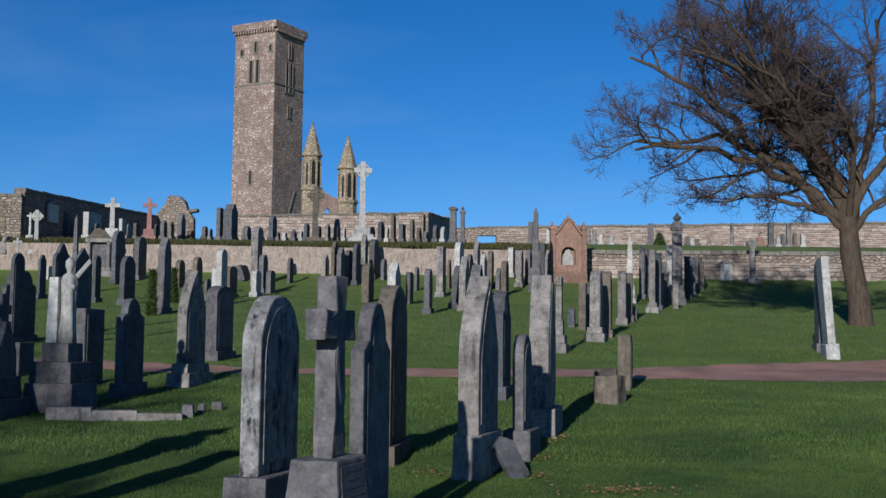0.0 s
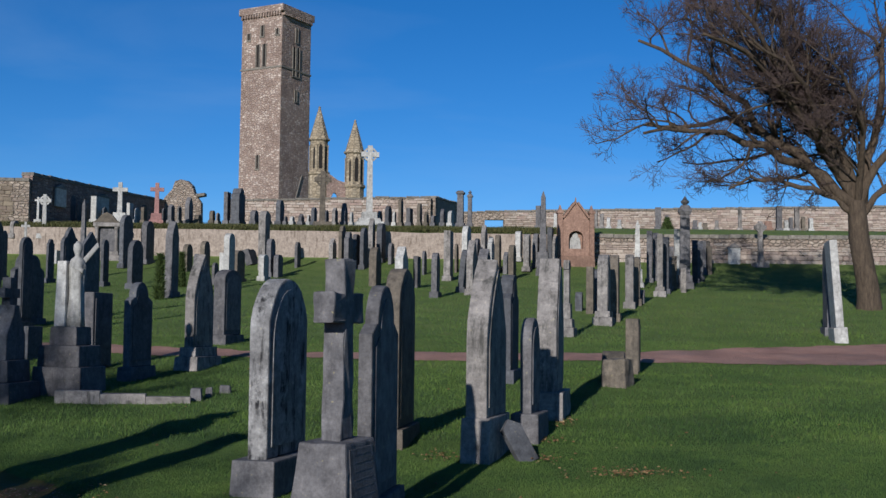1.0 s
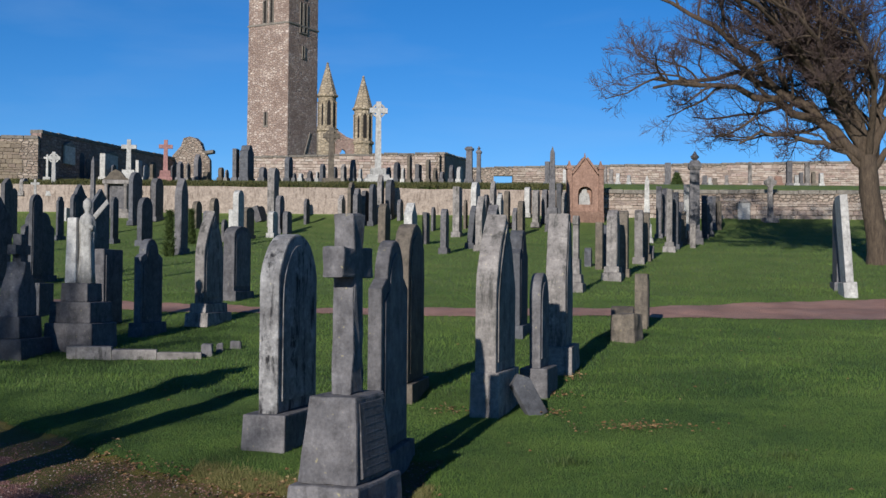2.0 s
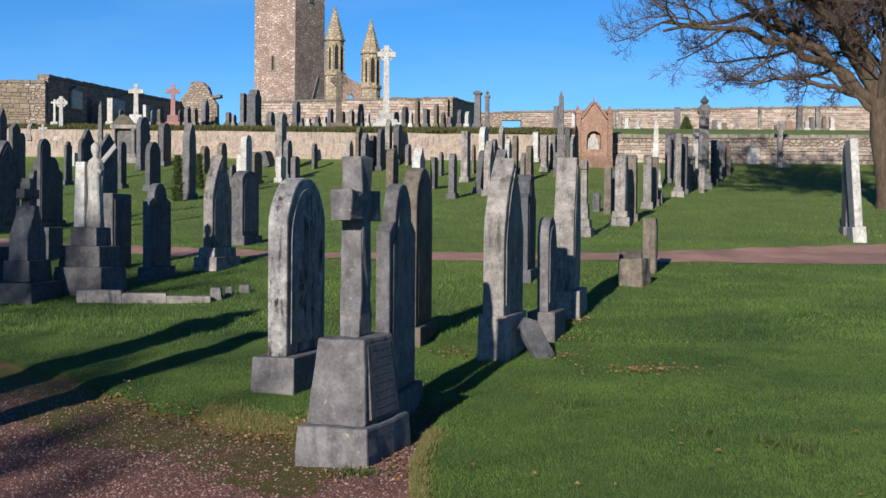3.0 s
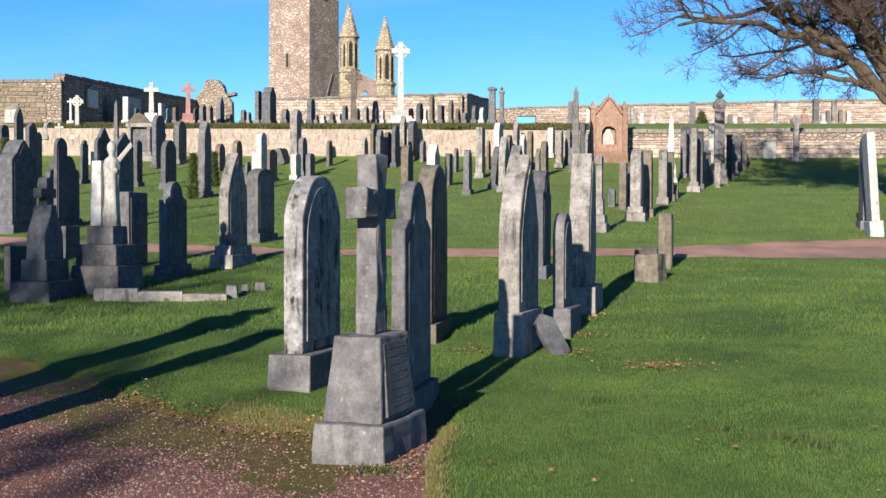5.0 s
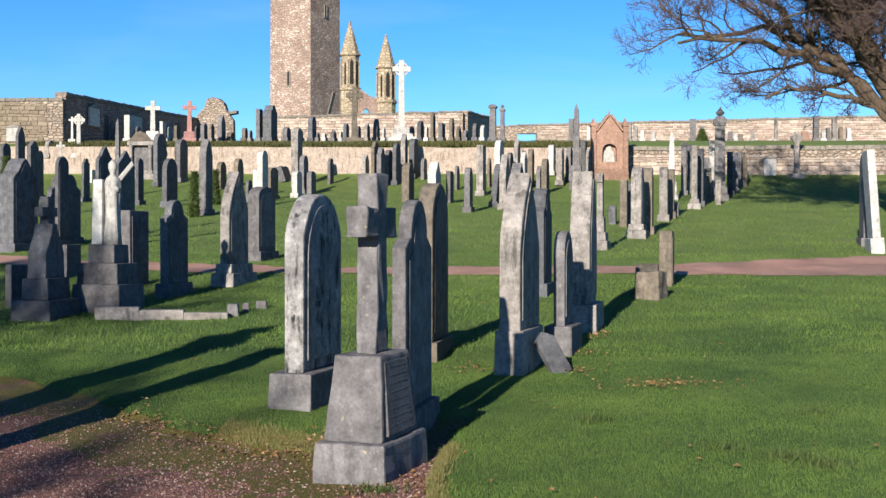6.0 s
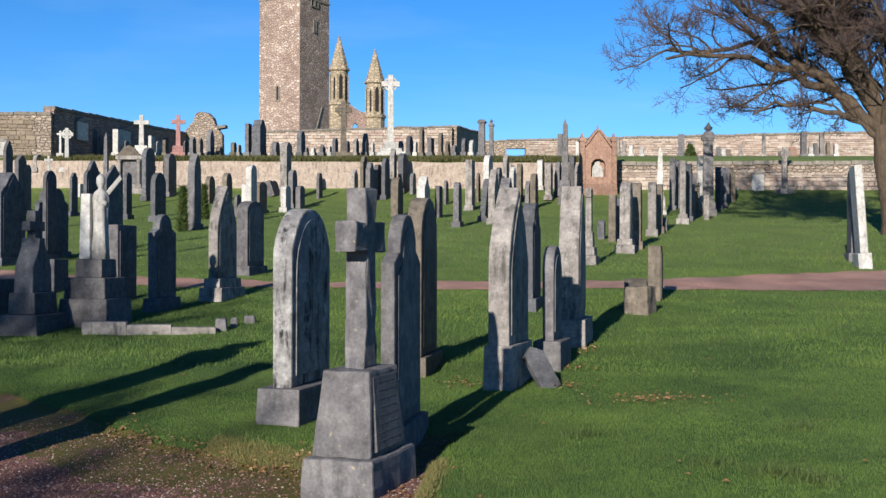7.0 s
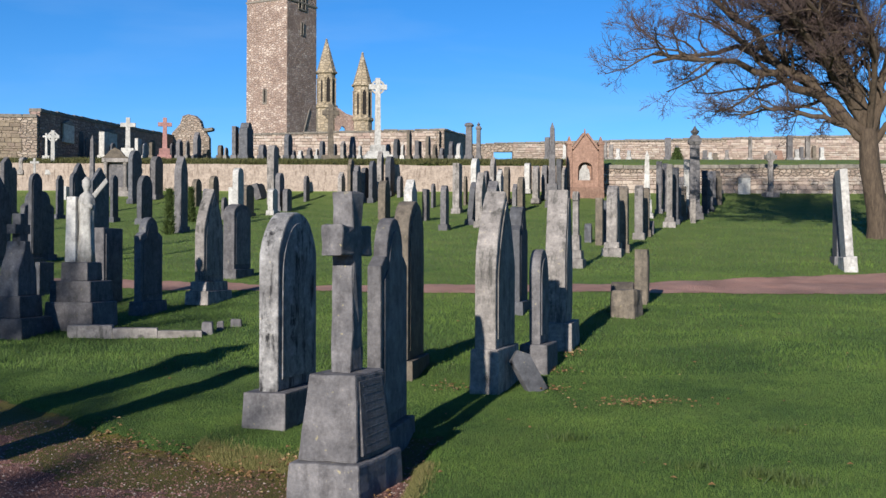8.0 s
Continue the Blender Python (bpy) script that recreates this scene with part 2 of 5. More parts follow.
# redder rubble for the west wall and the broken gable
DARKWALL = rubble("reddish_rubble", (0.38, 0.25, 0.21), (0.28, 0.19, 0.16), (0.44, 0.33, 0.28), (0.24, 0.175, 0.145), 3.2, 0.55, 1.0, 0.08)
RUIN = rubble("ruin_ashlar", (0.38, 0.31, 0.21), (0.29, 0.235, 0.16), (0.43, 0.36, 0.26), (0.2, 0.165, 0.115), 1.3, 0.6, 0.8, 0.12)
COPING = stone("coping_stone", (0.24, 0.215, 0.18), (0.15, 0.135, 0.115), (0.06, 0.055, 0.045), 0.5)
RENDERED = stone("limewashed_wall", (0.38, 0.315, 0.26), (0.27, 0.22, 0.18), (0.15, 0.115, 0.09), 0.9, 0.0, (0.3, 0.25, 0.18), 12.0, 0.5, 0.3)
# near-black slabs of this paint the shade inside tower and turret openings
DARK = shader("opening_shade")[0]
DARK.node_tree.nodes["Principled BSDF"].inputs["Base Color"].default_value = (0.015, 0.013, 0.012, 1)


def bark_mat():
    mat, tree, bsdf = shader("tree_bark", 0.95)
    co = tree.nodes.new("ShaderNodeTexCoord")
    m = tree.nodes.new("ShaderNodeMapping")
    m.inputs["Scale"].default_value = (6, 6, 1.5)
    tree.links.new(co.outputs["Object"], m.inputs[0])
    n = noise_tex(tree, m.outputs[0], 2.0, 8.0, 0.75)
    col = ramp(tree, n, [(0.3, (0.03, 0.022, 0.016)), (0.7, (0.115, 0.086, 0.06))])
    tree.links.new(col, bsdf.inputs["Base Color"])
    bump(tree, bsdf, n, 0.9, 0.05)
    return mat


BARK = bark_mat()
TWIG = shader("twig_bark", 0.9)[0]
TWIG.node_tree.nodes["Principled BSDF"].inputs["Base Color"].default_value = (0.06, 0.042, 0.038, 1)


def blade_mat(name, stops, patchy=False):
    mat, tree, bsdf = shader(name, 0.7)
    geo = tree.nodes.new("ShaderNodeNewGeometry")
    col = ramp(tree, geo.outputs["Random Per Island"], stops)
    if patchy:
        # same broad patches on the blades: uneven growth plus painted tree shade
        col = mix(tree, "MULTIPLY", 1.0, col, ramp(tree, noise_tex(tree, geo.outputs["Position"], 0.55, 5.0, 0.6), [(0.32, (0.55, 0.62, 0.7)), (0.68, (1.4, 1.25, 1.2))]))
        col = mix(tree, "MULTIPLY", 0.8, col, ramp(tree, noise_tex(tree, geo.outputs["Position"], 3.5, 4.0, 0.7), [(0.3, (0.75,) * 3), (0.7, (1.22,) * 3)]))
    tree.links.new(col, bsdf.inputs["Base Color"])
    return mat


BLADES = blade_mat("grass_blades", [(0.0, (0.048, 0.094, 0.014)), (0.6, (0.064, 0.117, 0.019)), (0.95, (0.082, 0.132, 0.025)), (1.0, (0.11, 0.12, 0.04))], True)
DRYGRASS = blade_mat("dry_grass", [(0.0, (0.075, 0.085, 0.022)), (0.5, (0.11, 0.105, 0.035)), (1.0, (0.19, 0.16, 0.065))])
LEAVES = blade_mat("fallen_leaves", [(0.0, (0.12, 0.065, 0.03)), (0.7, (0.22, 0.13, 0.06)), (1.0, (0.36, 0.26, 0.14))])
PEBBLES = blade_mat("red_pebbles", [(0.0, (0.08, 0.036, 0.028)), (0.6, (0.15, 0.08, 0.065)), (0.9, (0.22, 0.145, 0.125)), (1.0, (0.28, 0.25, 0.22))])
SHRUB = blade_mat("evergreen_leaves", [(0.0, (0.022, 0.04, 0.01)), (1.0, (0.06, 0.085, 0.02))])
# ---- ground, paths ----
def steps(a, b, n):
    return [a + (b - a) * i / n for i in range(n)]


def ease(a, b, v):
    s = min(max((v - a) / (b - a), 0), 1)
    return s * s * (3 - 2 * s)


def lawn_edge(y):
    """The x at which the lawn's cut edge runs beside the gravel corner."""
    return float(np.interp(y, [4.0, 6.55, 7.4, 8.3, 9.3, 10.0, 11.0], [-0.1, -0.28, -0.33, -0.28, -0.19, 0.0, 0.2]))


def turf_edge(x):
    """The y to which the gravel corner reaches back."""
    return float(np.interp(x, [-8, -4.7, -3.7, -2.57, -1.38, -1.0, -0.85, -0.6, 0.2], [13.5, 11.6, 10.6, 9.4, 8.5, 8.2, 8.7, 9.7, 9.9]))


def corner(x, y):
    """How far the ground lies in the gravel corner of the near path (0 to 1)."""
    n = 0.25 * noise.noise(Vector((x * 1.3, y * 1.3, 0.0))) + 0.1 * noise.noise(Vector((x * 4, y * 4, 3.0)))
    far = turf_edge(x) + 0.6 * n
    return ease(-0.1, 0.2, far - y) * ease(-0.05, 0.1, (lawn_edge(y) + 0.15 * n) - x)


def relief(x, y):
    """Small unevenness of the turf, and the lawn standing proud of the gravel."""
    z = land(y)
    if -20 < y < 58:
        z += 0.05 * noise.noise(Vector((x * 0.35, y * 0.35, 1.0))) + 0.028 * noise.noise(Vector((x * 1.4, y * 1.4, 5.0)))
        if y < 14.5:
            z += -0.06 * corner(x, y)
    return z


def sheet(name, xs, ys, height, mat, keep=None):
    verts = [(x, y, height(x, y)) for y in ys for x in xs]
    w = len(xs)
    faces = []
    for j in range(len(ys) - 1):
        for i in range(w - 1):
            if keep is None or keep(0.5 * (xs[i] + xs[i + 1]), 0.5 * (ys[j] + ys[j + 1])):
                faces.append((j * w + i, j * w + i + 1, (j + 1) * w + i + 1, (j + 1) * w + i))
    me = bpy.data.meshes.new(name)
    me.from_pydata(verts, [], faces)
    me.materials.append(mat)
    me.shade_smooth()
    ob = new(name, me)
    return ob


xs = steps(-2000, -200, 6) + steps(-200, -40, 16) + steps(-40, -8, 64) + steps(-8, 8, 128) + steps(8, 40, 64) + steps(40, 200, 16) + steps(200, 2000, 6) + [2000]
ys = steps(-1500, -60, 8) + steps(-60, 0, 40) + steps(0, 5, 20) + steps(5, 14, 100) + steps(14, 30, 80) + steps(30, 58, 70) + steps(58, 60, 24) + steps(60, 90, 30) + steps(90, 400, 20) + steps(400, 4000, 10) + [4000]
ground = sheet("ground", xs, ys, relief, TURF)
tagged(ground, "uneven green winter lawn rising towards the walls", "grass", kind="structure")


def path_middle(x):
    return float(np.interp(x, [-30, -12, -6.2, -2.8, 2.7, 4.9, 7.3, 12, 40], [27.0, 24.8, 22.7, 22.1, 22.55, 22.8, 23.4, 24.3, 26.0]))


def on_path(x, y):
    half = float(np.interp(x, [-6, -2.8, 2.7, 4.9, 7.3, 10, 40], [0.62, 0.56, 0.78, 1.15, 1.75, 2.0, 2.0]))
    half += 0.16 * noise.noise(Vector((x * 1.3, y * 1.3, 0))) + 0.08 * noise.noise(Vector((x * 5, y * 5, 0)))
    return abs(y - path_middle(x)) < half


path = sheet("path", steps(-30, 40, 700), steps(19.5, 27.5, 120), lambda x, y: relief(x, y) + 0.012, PATHRED, on_path)
tagged(path, "worn red gravel path across the cemetery lawn", "path", kind="structure")


def mossy(x, y):
    return turf_edge(x) - y < 1.4 + 0.8 * noise.noise(Vector((x * 1.1, y * 1.1, 9.0))) + 0.6 * noise.noise(Vector((x * 5, y * 5, 2.0))) + 0.4 * noise.noise(Vector((x * 14, y * 14, 6.0)))


near_path = sheet("near_path", steps(-18, -7, 30) + steps(-7, 0.6, 220), steps(-8, 5.0, 40) + steps(5.0, 14.0, 260), lambda x, y: relief(x, y) + 0.012, GRAVEL, lambda x, y: corner(x, y) > 0.5 and not mossy(x, y))
tagged(near_path, "loose red gravel path in low sun", "path", kind="structure")
moss_strip = sheet("path_moss", steps(-18, -7, 30) + steps(-7, 0.6, 220), steps(-8, 5.0, 40) + steps(5.0, 14.0, 260), lambda x, y: relief(x, y) + 0.012, MOSSY, lambda x, y: corner(x, y) > 0.5 and mossy(x, y))
tagged(moss_strip, "mossy earth verge of the gravel path", "path", kind="structure")


# ---- walls ----
def wall_run(name, a, b, top, foot, thick, mat, label, cap=0.16, cap_mat=None, uneven=0.05, seed=1.0):
    """A wall between two plan points; its crest runs from top[0] to top[1] and wavers."""
    a, b = Vector(a), Vector(b)
    length = (b - a).length
    n = max(2, int(length / 0.8))
    root = thing(name, Matrix.Translation((a.x, a.y, 0)) @ Matrix.Rotation(math.atan2(b.y - a.y, b.x - a.x), 4, "Z"), label, "wall", kind="structure")
    crest = [(length * i / n, top[0] + (top[1] - top[0]) * i / n + uneven * noise.noise(Vector((i * 0.45, seed, 0)))) for i in range(n + 1)]
    bm = bmesh.new()
    add_outline(bm, [(0, foot)] + [(length, foot)] + crest[::-1], thick)
    part("masonry", bm, mat, root)
    if cap:
        bm = bmesh.new()
        x = 0.0
        rng = random.Random(seed)
        while x < length - 0.3:
            w = min(rng.uniform(0.7, 1.2), length - x)
            z = top[0] + (top[1] - top[0]) * x / length + uneven * noise.noise(Vector((x / length * n * 0.45, seed, 0)))
            add_box(bm, w - 0.02, thick + 0.12, cap, x + w / 2, 0, z - 0.02 + rng.uniform(-0.015, 0.015), 0.97, 0.015)
            x += w
        part("coping", bm, cap_mat or COPING, root)
    return root


wall_run("wall_terrace", (-26.0, 59.2), (6.6, 59.2), (6.33, 6.22), 4.0, 0.5, RENDERED, "limewashed retaining wall with a turf top", 0, uneven=0.06, seed=2.0)
WALL_LOW = wall_run("wall_terrace_low", (6.6, 59.2), (32.0, 59.2), (6.1, 6.25), 3.8, 0.5, WALL, "rubble retaining wall with flat stone coping", 0.2, seed=3.0)
WALL_FAR = wall_run("wall_far", (-15.8, 82), (-1.5, 82), (10.15, 10.55), 7.0, 0.7, WALL, "ruined sandstone precinct wall behind the graves", 0.14, seed=4.0)
wall_run("wall_far_return", (-1.5, 82.2), (0.6, 95), (10.6, 11.4), 7.0, 0.7, WALL, "return of the ruined precinct wall", 0.14, seed=5.0)
wall_run("wall_east", (0.6, 80), (2.3, 80), (9.3, 9.4), 7.0, 0.7, WALL, "long rubble boundary wall beside an opening", 0.1, seed=6.0)
WALL_EAST = wall_run("wall_east_long", (3.6, 80), (46, 81), (9.4, 10.5), 7.0, 0.7, WALL, "long sunlit rubble boundary wall", 0.14, seed=7.0)
wall_run("wall_east_sill", (2.3, 80), (3.6, 80), (8.25, 8.25), 7.0, 0.7, WALL, "low wall under a gap open to the sky", 0, uneven=0.02, seed=8.0)
wall_run("wall_east_lintel", (2.3, 80), (3.6, 80), (9.4, 9.4), 8.85, 0.7, WALL, "lintel over the gap in the boundary wall", 0.1, uneven=0.02, seed=9.0)
wall_run("wall_west", (-23.0, 62), (-20.2, 86), (9.35, 10.15), 5.5, 0.6, DARKWALL, "tall shaded boundary wall with weathered coping", 0.2, seed=10.0)
WALL_FRONT = wall_run("wall_west_front", (-32, 60.6), (-22.75, 61.85), (8.8, 9.0), 5.0, 0.6, WALL, "mossy boundary wall with a memorial panel", 0.18, seed=11.0)


# ---- tower ----
def tower():
    W, top = 6.0, 38.2
    root = thing("bell_tower", pose(-21.5, 138.3, 7.5, 0, 0, -28), "tall square medieval sandstone bell tower", "tower")
    H = top - 7.5
    bm = bmesh.new()
    add_box(bm, W, W, H, 0, 0, 0, 0.985, 0.05)
    part("shaft", bm, TOWER, root)
    bm = bmesh.new()
    add_box(bm, W * 1.0 + 0.12, W * 1.0 + 0.12, 0.22, 0, 0, H - 6.6, 1.0, 0.03)
    part("string_course", bm, COPING, root)
    bm = bmesh.new()
    add_box(bm, W + 0.55, W + 0.55, 0.85, 0, 0, H + 0.1, 1.0, 0.06)
    part("parapet", bm, TOWER, root)
    for side in range(4):
        turn = Matrix.Rotation(side * math.pi / 2, 4, "Z")
        for i in range(15):
            bm = bmesh.new()
            add_box(bm, 0.22, 0.34, 0.42, -W / 2 + 0.25 + i * (W - 0.5) / 14, -W / 2 - 0.1, H - 0.32, 1.0, 0.03, turn)
            part("corbel", bm, TOWER, root)
    for side, x, z, w, h in ((0, -0.5, H - 6.3, 0.34, 2.6), (0, 0.45, H - 6.3, 0.34, 2.6), (0, 0.1, H - 2.6, 0.3, 1.2), (0, -1.9, H - 2.9, 0.28, 0.7), (0, 2.3, H - 2.6, 0.28, 0.6),
                             (0, -0.2, 12.2, 0.26, 1.5), (0, -0.4, 4.6, 0.26, 1.5), (1, -0.45, H - 7.2, 0.4, 3.4), (1, 0.35, H - 7.2, 0.4, 3.4), (1, 0.0, H - 3.0, 0.3, 1.6),
                             (1, 0.0, H - 10.2, 0.25, 1.3), (1, -0.4, 2.2, 0.75, 3.2)):
        turn = Matrix.Rotation(side * math.pi / 2, 4, "Z")
        bm = bmesh.new()
        n = [(-w / 2, 0), (w / 2, 0)] + [(w / 2 * math.cos(math.pi * k / 6), h + w / 2 * math.sin(math.pi * k / 6)) for k in range(7)]
        add_outline(bm, [(x + a, z + b) for a, b in n], 0.3, 0, -W / 2 * (1 - 0.015 * z / H) + 0.135, turn)
        part("window_opening", bm, DARK, root, "dark narrow round-headed opening")
        bm = bmesh.new()
        add_box(bm, w + 0.4, 0.2, 0.18, x, -W / 2 * (1 - 0.015 * z / H) - 0.0, z - 0.2, 1.0, 0.02, turn)
        part("sill", bm, COPING, root)
        for s in (-1, 1):
            bm = bmesh.new()
            add_box(bm, 0.14, 0.2, h + 0.1, x + s * (w / 2 + 0.09), -W / 2 * (1 - 0.015 * z / H) - 0.0, z, 1.0, 0.02, turn)
            part("jamb", bm, COPING, root)
    # scar of a lost roof on the shaded face
    bm = bmesh.new()
    add_box(bm, 0.16, 0.12, 11.0, 0, 0, 0, 1.0, 0.03, Matrix.Rotation(math.pi / 2, 4, "Z") @ Matrix.Translation((-2.6, -W / 2 - 0.02, 1.5)) @ Matrix.Rotation(radians(22), 4, "Y"))
    part("roof_scar", bm, COPING, root, "slanting line of a vanished roof")
    return root


tower()


# ---- ruined gable with two pinnacled turrets ----
def turret(x, y, foot, eaves, tip, r, label):
    root = thing("pinnacled_turret", pose(x, y, foot, 0, 0, -26), label, "ruin", "turrets of the ruined gable")
    h = eaves - foot
    bm = bmesh.new()
    add_tube(bm, [(r * 1.05, 0), (r, h - 6.2), (r * 1.15, h - 6.0), (r * 1.15, h - 5.6), (r * 0.9, h - 5.5), (r * 0.9, h - 0.5), (r * 1.1, h - 0.3), (r * 1.1, h)], 8, math.pi / 8)
    part("shaft", bm, RUIN, root)
    bm = bmesh.new()
    add_tube(bm, [(r * 0.98, h), (r * 0.1, tip - foot - 0.3), (r * 0.16, tip - foot - 0.2), (0.02, tip - foot)], 8, math.pi / 8)
    part("spire", bm, RUIN, root)
    for k in range(8):
        turn = Matrix.Rotation(k * math.pi / 4, 4, "Z")
        bm = bmesh.new()
        w, oh = (0.62, 3.6) if k % 2 else (0.34, 3.2)
        pts = [(-w / 2, 0), (w / 2, 0), (w / 2, oh), (0, oh + 0.6), (-w / 2, oh)]
        add_outline(bm, [(a, h - 5.1 + b) for a, b in pts], 0.3, 0, -r * 0.9 * math.cos(math.pi / 8) + 0.12, turn)
        part("arcade_opening", bm, DARK, root, "dark pointed opening")
        bm = bmesh.new()
        add_tube(bm, [(0.13, h - 5.5), (0.1, h - 5.2), (0.1, h - 1.4), (0.16, h - 1.1)], 6)
        for v in bm.verts:
            v.co = Matrix.Rotation(k * math.pi / 4 + math.pi / 8, 4, "Z") @ (v.co + Vector((0, -r * 0.92, 0)))
        part("colonnette", bm, RUIN, root)
    return root


turret(-22.15, 190, 7.0, 32.0, 37.5, 1.67, "ruined sandstone turret with an octagonal stone spire")
turret(-16.25, 190.6, 7.0, 30.0, 35.4, 1.65, "second sandstone turret with weathered spire")


def gable_arch():
    """The broken wall between the turrets, with the head of its great window."""
    root = thing("ruined_gable", pose(-19.2, 190.3, 7.0, 0, 0, 7), "broken gable wall with an arched gap", "ruin")
    bm = bmesh.new()
    pts = [(-1.2, 0), (-1.2, 14.6), (-0.6, 14.3), (0.2, 13.7), (1.2, 13.4), (1.2, 0), (0.35, 0), (0.35, 11.0), (0.0, 12.0), (-0.3, 12.2), (-0.55, 11.7), (-0.7, 10.5), (-0.7, 0)]
    pts = [(x * 1.35, z * 1.32) for x, z in pts]
    add_outline(bm, pts, 1.4)
    part("masonry", bm, DARKWALL, root)
    return root


gable_arch()


def gable_fragment():
    """Rounded stump of a gable on the terrace wall."""
    root = thing("ruined_wall_fragment", pose(-19.2, 82, 7.0, 0, 0, 0), "rounded sandstone stump of a ruined gable", "ruin")
    bm = bmesh.new()
    pts = [(-1.35, 0), (1.4, 0), (1.35, 3.0), (0.95, 3.6), (0.7, 4.2), (0.35, 4.55), (-0.1, 4.65), (-0.5, 4.5), (-0.75, 4.0), (-1.3, 3.3)]
    add_outline(bm, pts, 0.7, 0.08)
    weather(bm, 0.08, 1.2)
    part("masonry", bm, WALL, root)
    bm = bmesh.new()
    add_outline(bm, [(0.95, 3.62), (1.6, 3.7), (1.6, 3.5), (1.05, 3.4)], 0.8, 0.02)
    part("skewput", bm, COPING, root)
    return root


gable_fragment()


# ---- gravestones ----
YAW = 81.0


def head_points(top, w, h):
    """Outline of a headstone: flat, round, point, gable, shoulder, ogee or lancet."""
    a = w / 2
    if top == "round":
        r = a
        return [(-a, 0), (a, 0)] + [(a * math.cos(math.pi * k / 14), h - r + r * math.sin(math.pi * k / 14)) for k in range(15)]
    if top == "low":
        r = a * 0.45
        return [(-a, 0), (a, 0)] + [(a * math.cos(math.pi * k / 12), h - r + r * math.sin(math.pi * k / 12)) for k in range(13)]
    if top == "point":
        pts = [(-a, 0), (a, 0)]
        rise = w * 0.9
        pts += [(a * (1 - s ** 1.7), h - rise + rise * s) for s in [k / 8 for k in range(9)]]
        return pts + [(-x, z) for x, z in pts[:1:-1][1:]]
    if top == "gable":
        return [(-a, 0), (a, 0), (a, h - a * 0.8), (0, h), (-a, h - a * 0.8)]
    if top == "shoulder":
        s = a * 0.62
        z = h - s
        pts = [(-a, 0), (a, 0), (a, z - s * 0.25), (s * 1.12, z)]
        pts += [(s * math.cos(math.pi * k / 10), z + s * math.sin(math.pi * k / 10)) for k in range(11)]
        return pts + [(-s * 1.12, z), (-a, z - s * 0.25)]
    if top == "ogee":
        z = h - a * 0.9
        right = [(a, z - 0.04), (a * 0.85, z + 0.06), (a * 0.6, z + a * 0.28), (a * 0.35, z + a * 0.62), (a * 0.12, z + a * 0.84)]
        return [(-a, 0), (a, 0)] + right + [(0, h)] + [(-x, q) for x, q in right[::-1]]
    if top == "ogive":
        right = [(a * (1 - 0.75 * s ** 1.3), h * (0.45 + 0.55 * s)) for s in [k / 8 for k in range(9)]]
        return [(-a, 0), (a, 0)] + right + [(-x, q) for x, q in right[::-1]]
    if top == "broken":
        return [(-a, 0), (a, 0), (a, h * 0.9), (a * 0.4, h), (-a * 0.2, h * 0.93), (-a, h * 0.97)]
    return [(-a, 0), (a, 0), (a, h), (-a, h)]


HEADS = {"flat": "flat-topped", "round": "round-topped", "low": "gently arched", "point": "pointed gothic", "gable": "gabled", "shoulder": "shouldered", "ogee": "ogee-topped", "broken": "broken-topped", "ogive": "tapering flat-topped"}
serial = [0]


def headstone(x, y, w, t, h, top="round", tiers=1, tone="grey", yaw=YAW, lean=0.0, tilt=0.0, z=None, panel=False, label="", base=0.16, foot_grow=0.13):
    """An upright gravestone on its plinth."""
    serial[0] += 1
    rng = random.Random(serial[0] * 7 + 3)
    words = label or f"{WORDS[tone]} {HEADS[top]} headstone" + (" on a stepped plinth" if tiers > 1 else " on a plinth" if tiers else " set in grass")
    root = thing("headstone", pose(x, y, (land(y) if z is None else z) - 0.06, tilt, lean, yaw + rng.uniform(-2, 2)), words, "gravestone", "headstones of the cemetery")
    mat = STONES[tone]
    foot = 0.0
    for k in range(tiers):
        grow = (tiers - k)
        bm = bmesh.new()
        hh = base + (0.08 if k == 0 else 0.0)
        add_box(bm, w + foot_grow * grow, t + foot_grow * grow, hh, 0, 0, foot, 0.96, 0.015)
        weather(bm, 0.006, 9, serial[0])
        part("plinth", bm, STONES["grey"] if tone == "stained" else mat, root)
        foot += hh
    bm = bmesh.new()
    pts = [(px, foot + pz) for px, pz in head_points(top, w, max(h + 0.06 - foot, 0.3))]
    add_outline(bm, pts, t, min(0.02, t * 0.15))
    weather(bm, 0.007, 5, serial[0])
    part("slab", bm, mat, root)
    if panel:
        bm = bmesh.new()
        inner = [(px * 0.82, foot + 0.1 + pz) for px, pz in head_points(top, w, max(h - foot - 0.14, 0.3))]
        add_outline(bm, inner, 0.016, 0.004, -t / 2 - 0.004)
        part("inscription_panel", bm, mat, root)
    return root


